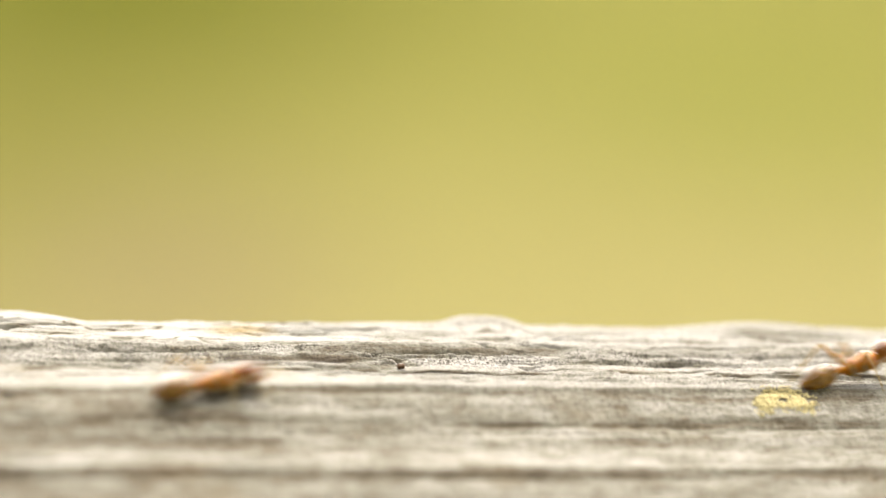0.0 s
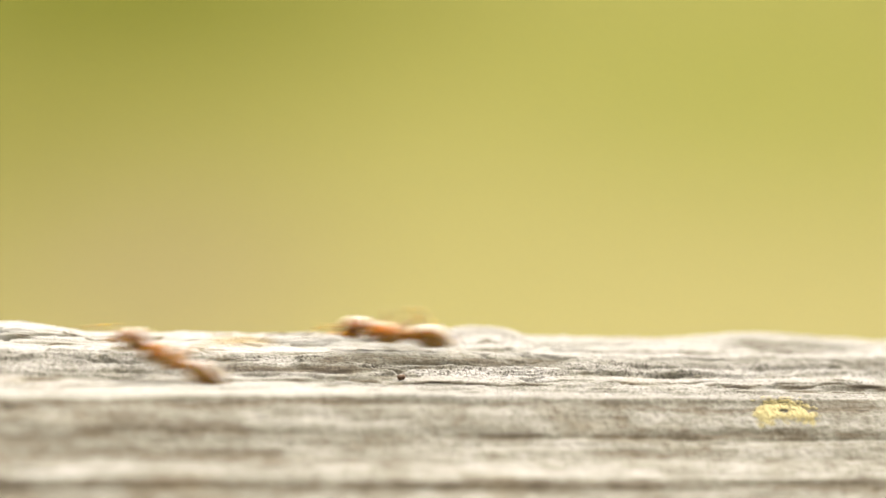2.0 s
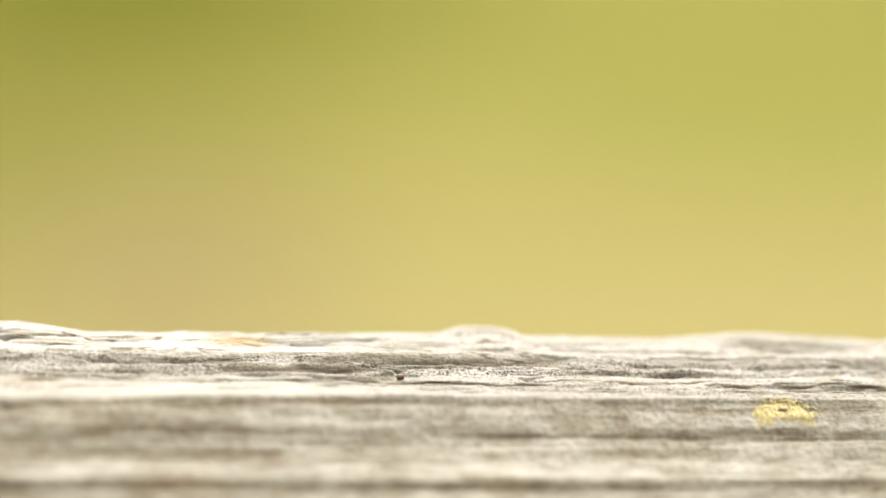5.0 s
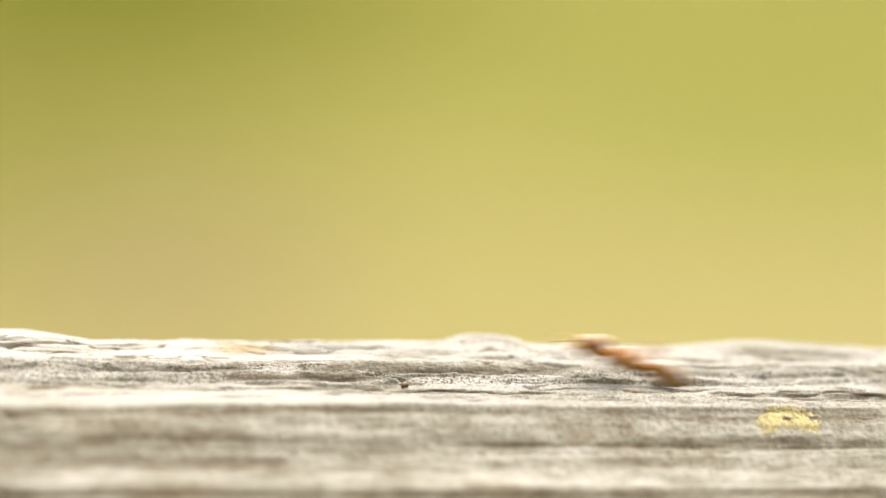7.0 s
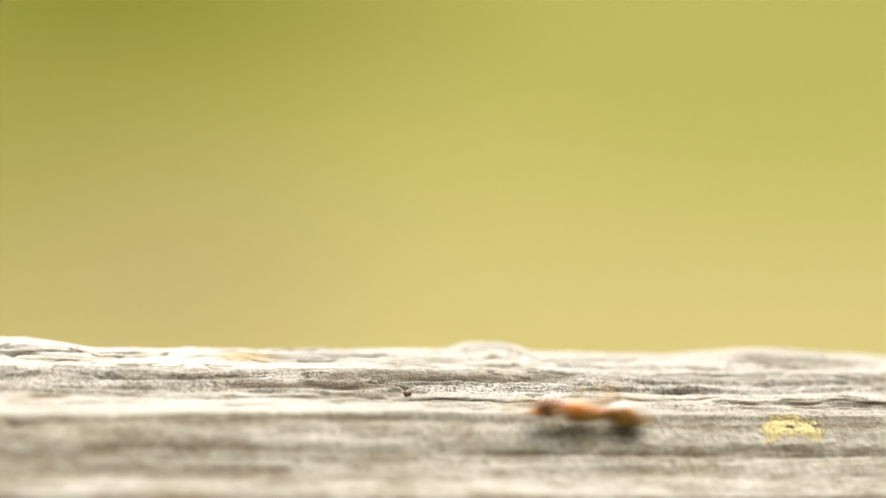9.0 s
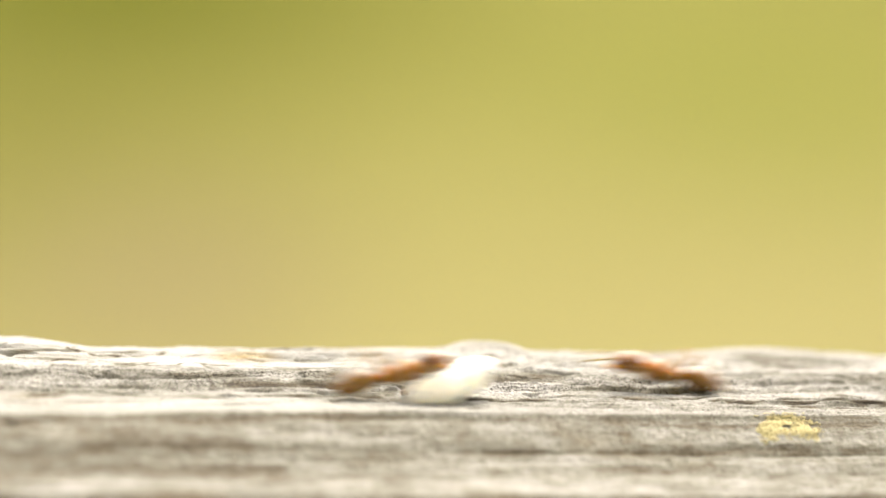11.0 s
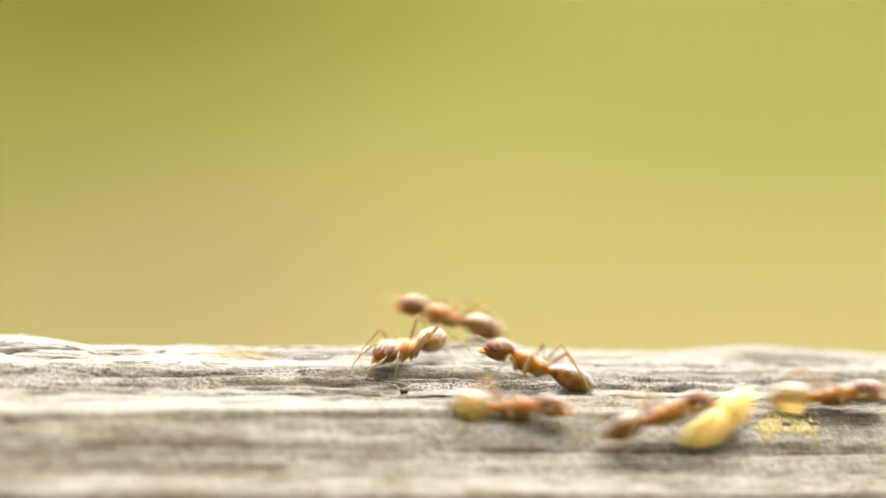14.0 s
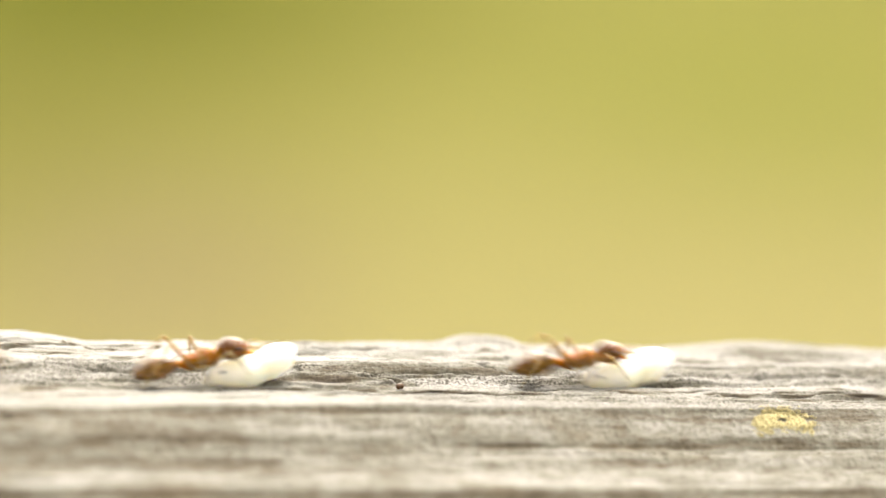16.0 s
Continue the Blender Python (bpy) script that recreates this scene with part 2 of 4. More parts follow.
def wood_height(x, y):
    """Height of the beam's top at x, y, all in mm."""
    ys, zs = np.array(PROFILE)[::-1].T
    front = np.clip((-y - 5.3) / 1.4, 0, 1)
    drift = (1 - front) * (0.75 * layers(x / 6.0, y / 2.2, 3) + 0.34 * layers(x / 1.7, y / 0.7, 9, 4)) + front * (0.55 * layers(x / 16.0, y / 2.2, 3) + 0.16 * layers(x / 4.5, y / 0.7, 9, 4))
    drift = drift * np.clip(-y / 0.5, 0, 1)
    z = np.interp(y + drift, ys, zs)
    steep = np.clip((z - np.interp(y + drift - 0.12, ys, zs)) / 0.06, 0, 1)
    rear = np.exp(-(np.minimum(y + 0.5, 0) / 0.9) ** 2)
    z = z - 0.0062 * x
    z = z + rear * (0.28 * hump(x, -30, -8.6, 0.42) + 0.26 * hump(x, 0.85, 2.45, 0.16) + 0.09 * hump(x, 7.4, 9.5, 0.35) - 0.08 * hump(x, 10.0, 40, 0.3)
                    + 0.06 * hump(x, -3.0, 0.9, 0.5) - 0.05)
    seam = np.abs(y + 3.9 + 0.5 * layers(x / 4.0, x * 0 + 3.5, 13, 4) + 0.02 * x)
    z = z - 0.17 * np.clip(1.5 * lattice(x / 2.6, x * 0 + 1.5, 17) - 0.25, 0, 1) * np.exp(-(seam / 0.11) ** 2)
    for x0, x1, yc, deep in CRACKS:
        back = y - yc + 0.45 * layers(x / 2.4, x * 0 + yc, 23, 4)
        lip = hump(x, x0, x1, 0.25) * (0.5 + lattice(x / 0.7, x * 0 + yc, 27))
        z = z + deep * lip * np.clip(back / 0.03, 0, 1) * np.exp(-np.maximum(back, 0) / 0.9)
    flake = 7.0 * layers(x / 4.5, y / 1.0, 33, 4)
    flake = np.floor(flake) + np.clip((flake - np.floor(flake)) * 9, 0, 1)
    z = z + 0.036 * flake * np.interp(y, (-8.0, -6.0, -3.5, -2.5), (0.05, 0.8, 1.0, 0.7))
    rough = (0.6 + 0.8 * lattice(x / 2.5, y / 0.9, 21)) * np.interp(y, (-9.0, -7.0), (0.42, 1.0))
    z = z + rough * ((1 - front) * 0.13 * layers(x / 3.2, y / 0.42, 31) + front * (0.10 * layers(x / 13.0, y / 0.42, 31) + 0.12 * layers(x / 2.2, y / 0.5, 37)) + (1 - 0.3 * front) * 0.075 * layers(x / 0.9, y / 0.16, 41))
    split = np.abs(layers(x / 7.0, y / 0.75, 51))
    where = np.clip((lattice(x / 3.0, y / 0.8, 61) - 0.45) * 5, 0, 1)
    z = z - 0.15 * (1 - front) * where * np.clip(1 - split / 0.022, 0, 1)
    line = np.abs(layers(x / 40.0, y / 0.85, 57))
    z = z - 0.07 * front * np.clip(1.6 * lattice(x / 9.0, y / 0.9, 67) - 0.3, 0, 1) * np.clip(1 - line / 0.05, 0, 1)
    hair = np.abs(layers(x / 3.0, y / 0.42, 55))
    where = np.clip((lattice(x / 1.6, y / 0.5, 65) - 0.5) * 6, 0, 1)
    z = z - 0.15 * (1 - front) * where * np.clip(1 - hair / 0.026, 0, 1)
    z = z + (0.016 + 0.016 * steep) * (lattice(x / 0.09, y / 0.07, 71) - 0.5)
    z = z + (0.012 + 0.012 * steep) * (lattice(x / 0.05, y / 0.2, 81) - 0.5)
    return z


# Greyed streaks, splits and paler patches of the wood. Each runs from x to x, from y to y, in mm,
# with its half width, how dark it is (paler below nought) and how deep it is cut.
REAR_MARKS = (
    (-10.14, -8.38, -1.43, -1.06, 0.15, 0.62, 0.03),
    (-9.79, -7.42, -2.07, -1.58, 0.29, 0.32, 0.02),
    (-9.06, -7.15, -2.20, -2.84, 0.34, 0.30, 0.03),
    (-7.97, -7.41, -2.89, -2.95, 0.29, 0.35, 0.02),
    (-4.00, -2.24, -1.96, -2.06, 0.19, 0.42, 0.03),
    (-5.69, -5.16, -3.03, -3.05, 0.10, 0.50, 0.03),
    (-3.85, -2.35, -3.28, -3.17, 0.12, 0.42, 0.04),
    (-2.30, -0.36, -1.32, -1.22, 0.26, 0.16, 0.00),
    (-1.50, -0.30, -2.37, -2.39, 0.50, 0.36, 0.03),
    (-0.21, 0.54, -1.96, -2.04, 0.20, 0.45, 0.04),
    (0.81, 2.16, -2.58, -2.58, 0.36, 0.48, 0.04),
    (2.81, 4.48, -1.59, -1.38, 0.37, 0.40, 0.03),
    (1.17, 2.15, -0.74, -0.98, 0.21, 0.26, 0.00),
    (3.34, 5.53, -2.59, -2.35, 0.26, 0.22, 0.00),
)
# The first mark paints the shade of the right-hand rise into the wood's colour.
REAR_HAZE = (
    (7.69, 10.61, -1.67, -1.55, 0.96, 0.34, 0.00),
    (5.77, 8.24, -0.86, -1.29, 0.53, 0.15, 0.00),
    (-5.69, -3.92, -1.53, -1.55, 0.38, 0.18, 0.00),
)
FACE_MARKS = (
    (-10.51, -9.28, -5.04, -4.60, 0.28, 0.38, 0.05),
    (-8.89, -5.92, -4.71, -5.15, 0.22, 0.34, 0.05),
    (-6.60, -4.94, -3.62, -3.73, 0.30, 0.32, 0.03),
    (-5.37, -1.98, -4.30, -4.18, 0.18, 0.48, 0.06),
    (-3.60, -1.75, -3.79, -3.70, 0.23, 0.22, 0.02),
    (-1.89, 0.19, -3.67, -3.58, 0.16, 0.30, 0.03),
    (-2.11, -0.05, -4.14, -4.07, 0.05, 0.35, 0.05),
    (-2.80, -1.15, -4.82, -4.43, 0.25, 0.30, 0.03),
    (0.61, 3.01, -3.54, -3.46, 0.36, 0.30, 0.03),
    (1.11, 2.81, -3.80, -4.16, 0.15, 0.40, 0.05),
    # split whose shadow is painted in as dark colour
    (2.61, 5.38, -4.44, -4.46, 0.09, 0.36, 0.03),
    (5.12, 8.15, -4.36, -4.51, 0.07, 0.30, 0.04),
    (5.79, 10.91, -3.41, -3.72, 0.32, 0.06, 0.00),
    (8.29, 10.68, -4.51, -4.46, 0.08, 0.15, 0.02),
)
FACE_PALE = (
    (2.79, 10.71, -4.26, -4.35, 0.29, -0.12, 0.00),
    (5.11, 10.51, -4.91, -5.02, 0.48, -0.14, 0.00),
    (-0.17, 2.53, -4.32, -4.44, 0.36, -0.30, 0.00),
    (-10.26, -6.62, -4.07, -3.74, 0.31, -0.16, 0.00),
    (-4.87, -3.53, -3.63, -3.78, 0.27, -0.22, 0.00),
    (-1.85, -0.08, -4.24, -4.24, 0.11, -0.15, 0.00),
    (-10.56, -5.21, -3.37, -3.35, 0.10, -0.10, 0.00),
)
LEDGE_CRACKS = (
    (-10.91, -10.10, -6.11, -5.84, 0.10, 0.64, 0.05),
    (-5.80, -3.61, -5.22, -4.93, 0.08, 0.64, 0.05),
    (-1.17, 1.66, -5.19, -5.51, 0.08, 1.20, 0.10),
    (-2.84, -1.21, -4.95, -5.07, 0.10, 0.48, 0.03),
    (2.58, 4.07, -5.13, -5.47, 0.10, 1.04, 0.10),
    (5.05, 6.10, -5.21, -4.97, 0.10, 1.12, 0.10),
    (6.00, 6.70, -5.49, -5.71, 0.10, 0.96, 0.08),
    (6.56, 7.99, -5.69, -5.55, 0.05, 0.56, 0.05),
    (7.87, 9.24, -5.73, -5.58, 0.07, 1.04, 0.09),
    (9.19, 9.80, -5.19, -5.35, 0.10, 0.88, 0.06),
    (9.33, 10.27, -5.71, -5.76, 0.06, 1.12, 0.09),
    (1.90, 2.79, -5.21, -4.84, 0.10, 0.64, 0.05),
    (5.81, 7.64, -6.40, -6.73, 0.10, 0.56, 0.03),
    (7.88, 10.16, -5.94, -6.13, 0.10, 0.56, 0.03),
)
LEDGE_STAINS = (
    (-10.35, -7.36, -6.24, -5.77, 0.10, 0.60, 0.04),
    (-3.47, -2.94, -5.58, -5.57, 0.10, 0.45, 0.03),
    (-11.11, -10.35, -7.59, -7.63, 0.10, 0.32, 0.03),
    (4.43, 9.77, -7.50, -7.42, 0.09, 0.16, 0.02),
)
# Dark grain lines along the profile's steep steps, the steps' shade painted in.
FRONT_LINES = (
    (-11.09, -6.80, -7.41, -7.23, 0.19, 0.15, 0.03),
    (-11.12, -10.81, -7.66, -7.67, 0.12, 0.26, 0.03),
    (-6.81, -5.65, -7.29, -7.30, 0.17, 0.09, 0.00),
    (-5.71, -2.08, -7.27, -7.27, 0.14, 0.20, 0.04),
    (-2.09, 3.41, -7.30, -7.25, 0.14, 0.14, 0.03),
    (2.72, 9.84, -7.31, -7.16, 0.11, 0.12, 0.02),
    (-9.68, -4.51, -8.42, -8.29, 0.13, 0.17, 0.04),
    (-6.57, -5.66, -8.17, -8.11, 0.10, 0.14, 0.00),
    (-0.58, 5.86, -8.36, -8.29, 0.10, 0.18, 0.05),
    (5.21, 9.50, -8.20, -8.35, 0.11, 0.17, 0.04),
    (-9.62, -4.88, -9.02, -8.99, 0.13, 0.15, 0.03),
    (2.47, 4.88, -8.95, -8.94, 0.15, 0.11, 0.03),
    (-11.45, -1.49, -10.42, -10.44, 0.11, 0.15, 0.04),
    (-1.49, 8.94, -10.44, -10.29, 0.13, 0.15, 0.04),
)
FRONT_PALE = (
    (-11.40, -8.47, -9.96, -9.84, 0.38, -0.21, 0.00),
    (-8.35, -5.56, -9.82, -9.86, 0.41, -0.19, 0.00),
    (-5.30, -3.22, -9.87, -9.80, 0.34, -0.10, 0.00),
    (1.47, 3.86, -9.84, -9.81, 0.33, -0.11, 0.00),
    (4.52, 6.01, -9.82, -9.75, 0.36, -0.18, 0.00),
    (-1.66, 1.35, -9.78, -9.79, 0.37, -0.16, 0.00),
    (-10.39, -9.49, -7.95, -8.00, 0.18, -0.13, 0.00),
    (-3.91, -1.29, -7.86, -7.89, 0.14, -0.08, 0.00),
    (-0.44, 0.61, -7.69, -7.74, 0.18, -0.11, 0.00),
    (3.81, 5.86, -7.81, -7.77, 0.15, -0.10, 0.00),
    (6.28, 9.35, -8.75, -8.87, 0.23, -0.10, 0.00),
    (-0.66, 2.39, -8.73, -8.74, 0.18, -0.10, 0.00),
    (-6.27, -3.38, -7.93, -7.86, 0.13, -0.06, 0.00),
)


def mark(x, y, spot, seed):
    """How strongly a streak shows at x, y."""
    x0, x1, y0, y1, half = spot[:5]
    middle = y0 + (y1 - y0) * np.clip((x - x0) / (x1 - x0), 0, 1) + (0.06 + 0.5 * half) * layers(x / 0.8, x * 0 + 0.5, seed)
    along = hump(x, x0, x1, min(0.22, 0.12 * (x1 - x0))) * (0.65 + 0.7 * lattice(x / 0.45, x * 0 + 1.5, seed + 5))
    return along * np.exp(-np.abs((y - middle) / half) ** 3.2)


def add_marks(gx, gy, total, which):
    """Add the streaks up over a grid whose rows run along x; which: 5 for darkness, 6 for depth."""
    for k, spot in enumerate(REAR_MARKS + REAR_HAZE + FACE_MARKS + FACE_PALE + LEDGE_CRACKS + LEDGE_STAINS + FRONT_LINES + FRONT_PALE):
        near = np.abs(gy[:, 0] - (spot[2] + spot[3]) / 2) < 3 * spot[4] + abs(spot[2] - spot[3]) + 0.2
        if spot[which]:
            total[near] += spot[which] * mark(gx[near], gy[near], spot, 101 + 3 * k)
    return total


def wear_and_shade(x, y):
    """How grey the wood is, slope shade painted in, and how thickly mildew dots it, from 0 to 1, over a grid in mm."""
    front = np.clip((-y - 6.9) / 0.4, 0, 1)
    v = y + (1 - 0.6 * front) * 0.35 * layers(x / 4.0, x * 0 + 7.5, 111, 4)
    # wear plus painted shade: face and front slope darker than the sunlit flats
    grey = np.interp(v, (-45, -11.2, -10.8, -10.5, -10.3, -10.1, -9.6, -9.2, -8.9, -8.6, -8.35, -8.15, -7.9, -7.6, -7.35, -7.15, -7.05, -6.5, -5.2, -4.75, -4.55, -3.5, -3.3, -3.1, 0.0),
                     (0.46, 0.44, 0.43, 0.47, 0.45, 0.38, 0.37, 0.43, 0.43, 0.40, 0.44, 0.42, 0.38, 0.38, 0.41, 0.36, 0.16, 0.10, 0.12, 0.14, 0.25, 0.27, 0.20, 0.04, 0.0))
    face = np.interp(v, (-4.8, -4.5, -3.5, -3.2), (0, 1, 1, 0))
    grey = grey + 0.16 * (front + face) * layers(x / 2.4, y / 0.30, 121, 4) + (0.06 + 0.38 * front + 0.22 * face) * layers(x / 0.65, y / 0.30, 131, 3)
    grey = grey + (0.05 + 0.22 * front + 0.25 * face) * layers(x / 0.16, y / 0.12, 135, 3)
    grey = grey + 0.20 * (1 - front) * (1 - face) * np.maximum(0, layers(x / 1.6, y / 0.22, 141, 4) * 2 - 0.35)
    split = np.abs(layers(x / 2.0, y / 0.6, 171, 4))
    where = np.clip((lattice(x / 1.5, y / 0.6, 175) - 0.40) * 5, 0, 1) * np.interp(y, (-3.4, -3.0, -0.3, 0.0), (0, 1, 1, 0))
    grey = grey + 0.62 * where * np.clip(1.2 - split / 0.026, 0, 1)
    right = np.clip((x + 5.0) / 6.0, 0, 1)
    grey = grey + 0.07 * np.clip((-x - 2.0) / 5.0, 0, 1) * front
    grey = grey + right * np.interp(y, (-7.1, -6.7, -5.0, -4.7), (0, 1, 1, 0)) * (0.12 + 0.45 * layers(x / 0.35, y / 0.5, 161, 4))
    grey = add_marks(x, y, grey, 5)
    dots = face * (0.45 + 0.55 * np.clip(0.5 + 3 * layers(x / 1.8, y / 0.3, 151), 0, 1))
    dots = np.maximum(dots, 0.8 * right * np.interp(y, (-8.4, -7.2, -6.6, -4.8), (0.1, 0.6, 0.8, 0.5)))
    return np.clip(grey, 0, 1), np.clip(np.maximum(dots, 0.06), 0, 1)


def build_beam():
    near = np.arange(-12.2, 12.801, 0.03)
    steps = np.cumsum(0.05 * 1.13 ** np.arange(61))
    steps = steps * (600.0 - 12.5) / steps[-1]
    xs = np.concatenate([-12.2 - steps[::-1], near, 12.8 + steps])
    top = np.concatenate([[-44.0, -38.0, -32.0, -27.0, -24.0, -22.0, -20.5, -19.7, -18.9, -18.0], np.arange(-17.2, 0.001, 0.025)])
    gx, gy = np.meshgrid(xs, top)
    gz = wood_height(gx, gy)
    gz = gz - 0.8 * add_marks(gx, gy, np.zeros_like(gx), 6)
    edge = gz[-1]
    rows = [(np.full_like(xs, -45.5), np.full_like(xs, -BEAM_HIGH * 1000)), (np.full_like(xs, -45.5), gz[0] - 6), (np.full_like(xs, -45.0), gz[0] - 1.5)]
    rows += list(zip(gy, gz))
    lip = 0.15 * layers(xs / 2.0, xs * 0 + 0.5, 91)
    for dy, dz in ((0.08, 0.02), (0.25, 0.12), (0.6, 0.5), (1.0, 1.4), (1.3, 4.0), (1.6, 12.0)):
        rows.append((np.full_like(xs, dy), edge - dz + lip * min(1, dz)))
    rows.append((np.full_like(xs, 1.7), np.full_like(xs, -BEAM_HIGH * 1000)))
    yy = np.array([r[0] for r in rows])
    zz = np.array([r[1] for r in rows])
    nr, nc = yy.shape
    co = np.stack([np.broadcast_to(xs, yy.shape), yy, zz], axis=-1).reshape(-1, 3) * MM
    i = np.arange(nr * nc).reshape(nr, nc)
    quads = np.stack([i[:-1, :-1], i[:-1, 1:], i[1:, 1:], i[1:, :-1]], axis=-1).reshape(-1, 4)
    under = np.stack([i[-1, :-1], i[-1, 1:], i[0, 1:], i[0, :-1]], axis=-1).reshape(-1, 4)
    quads = np.concatenate([quads, under])
    loops = np.concatenate([quads.ravel(), i[:, 0], i[::-1, -1]]).astype(np.int32)
    sizes = np.concatenate([np.full(len(quads), 4), [nr, nr]])
    starts = np.concatenate([[0], np.cumsum(sizes)[:-1]]).astype(np.int32)
    me = bpy.data.meshes.new("timber_beam")
    me.vertices.add(len(co))
    me.vertices.foreach_set("co", co.ravel().astype(np.float32))
    me.loops.add(len(loops))
    me.loops.foreach_set("vertex_index", loops)
    me.polygons.add(len(sizes))
    me.polygons.foreach_set("loop_start", starts)
    me.update(calc_edges=True)
    me.validate()
    me.polygons.foreach_set("use_smooth", np.ones(len(me.polygons), dtype=bool))
    for name, field in zip(("wear_shade", "mildew"), wear_and_shade(np.broadcast_to(xs, yy.shape), np.minimum(yy, 0.0))):
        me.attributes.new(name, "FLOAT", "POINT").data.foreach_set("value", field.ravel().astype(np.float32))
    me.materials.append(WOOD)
    ob = new("timber_beam", me)
    ob.matrix_world = BEAM
    return tagged(ob, "weathered silver-grey timber beam with cracked grain ridges", "timber beam")


def on_wood(x, y):
    return float(wood_height(np.array([x], float), np.array([y], float))[0])


# ---- the ground ----
def build_ground():
    bm = bmesh.new()
    bmesh.ops.create_grid(bm, x_segments=40, y_segments=40, size=300)
    ob = part("ground", bm, GROUND)
    ob.location.z = -BEAM_HIGH
    return tagged(ob, "sunlit meadow ground of green moss and dry yellow grass", "ground", kind="structure")


def build_fill_bank():
    """An unseen bank added behind the camera as a reflector, to throw sunlight back at the beam."""
    outline = ((-1.15, 0.0), (-1.17, 0.5), (-1.22, 1.1), (-1.32, 1.7), (-1.5, 2.2), (-1.8, 2.45), (-2.3, 2.4), (-2.9, 1.6), (-3.4, 0.0))
    xs = np.linspace(-4.5, 4.5, 73)
    bm = bmesh.new()
    rows = []
    for y, z in outline:
        row = []
        for x in xs:
            v = Vector((x, y, z))
            fade = min(1.0, z)
            v += fade * 0.10 * noise.noise_vector(v * 1.7) + fade * 0.04 * noise.noise_vector(v * 6.0)
            row.append(bm.verts.new(v))
        rows.append(row)
    for a, c in zip(rows, rows[1:]):
        for k in range(len(xs) - 1):
            bm.faces.new((a[k], a[k + 1], c[k + 1], c[k]))
    for k in (0, -1):
        bm.faces.new([r[k] for r in rows])
    bm.faces.new(rows[0] + rows[-1][::-1])
    bmesh.ops.recalc_face_normals(bm, faces=bm.faces[:])
    ob = part("wall_south", bm, FILL_BANK)
    ob.location = (0, 0, -BEAM_HIGH)
    return tagged(ob, "unseen straw-coloured bank added as a fill reflector", "bank", kind="structure")


# ---- things on the beam ----
def build_lichen(x, y):
    """An arch of small crusty scales, thinner along its inner edge."""
    rng = np.random.default_rng(5)
    a = rng.uniform(0, 1, 2400)
    px = x + (a - 0.5) * 1.40 + rng.normal(0, 0.05, 2400)
    py = y + 0.06 - np.where(a < 0.5, 0.95, 0.60) * np.abs(2 * a - 1) ** 1.6 * 0.45 + rng.normal(0, 0.18, 2400)
    keep = (lattice(px / 0.13, py / 0.15, 95) > 0.30) & (np.abs(py - y) < 0.62)
    px, py = px[keep], py[keep]
    bm = bmesh.new()
    for u, v, h in zip(px, py, wood_height(px, py)):
        r = rng.uniform(0.016, 0.034)
        wide, deep, high = rng.uniform(1.0, 1.5), rng.uniform(0.9, 1.4), rng.uniform(0.35, 0.7)
        for vert in bmesh.ops.create_icosphere(bm, subdivisions=1, radius=r * MM)["verts"]:
            vert.co = Vector((vert.co.x * wide, vert.co.y * deep, vert.co.z * high)) + MM * Vector((u, v, h))
    return tagged(part("lichen_patch", bm, LICHEN, at=BEAM), "crusty yellow lichen patch grown on the grey wood", "lichen")


def build_grain(x, y):
    bm = bulb((-0.09, 0, 0.05), (0.1, 0.02, 0.07), 0.07, 8, 10, lambda u: 1 + 0.25 * math.sin(9 * u))
    ob = part("soil_grain", bm, BROWN)
    ob.matrix_basis = BEAM @ pose(x * MM, y * MM, on_wood(x, y) * MM)
    return tagged(ob, "tiny brown soil grain lodged in a crack", "soil grain")


# ---- ants ----
HIPS = {"front": (0.36, 0.09, 0.46), "middle": (0.12, 0.10, 0.44), "hind": (-0.10, 0.09, 0.44)}
KNEES = {"front": (0.30, 0.36, 0.28), "middle": (-0.10, 0.50, 0.58), "hind": (-0.44, 0.38, 0.72)}
FEET = {"front": (0.64, 0.68, -0.28), "middle": (-0.10, 1.06, -0.26), "hind": (-1.28, 0.68, -0.26)}


def fuzz(body, count, seed):
    """Short pale hairs lying backwards on the upper side of a body part, also standing in for its white sky gleam."""
    rng = random.Random(seed)
    me = body.data
    faces = [p for p in me.polygons if p.normal.z > 0.45]
    bm = bmesh.new()
    for p in rng.choices(faces, [p.area * p.normal.z ** 3 for p in faces], k=count):
        corners = [me.vertices[i].co for i in p.vertices]
        root = corners[0].lerp(corners[1], rng.random()).lerp(corners[2].lerp(corners[-1], rng.random()), rng.random())
        lie = (p.normal * rng.uniform(0.35, 0.9) + Vector((-0.8, rng.uniform(-0.3, 0.3), 0))).normalized()
        side = lie.cross(p.normal).normalized()
        thick, long = rng.uniform(0.0028, 0.0045) * MM, rng.uniform(0.05, 0.10) * MM
        base = [bm.verts.new(root + thick * v) for v in (side, -side, p.normal)]
        tip = bm.verts.new(root + long * lie)
        for i in range(3):
            bm.faces.new((base[i], base[(i + 1) % 3], tip))
    bmesh.ops.recalc_face_normals(bm, faces=bm.faces[:])
    part("hair", bm, HAIR, body, "fine pale hairs that add a white gleam on top")


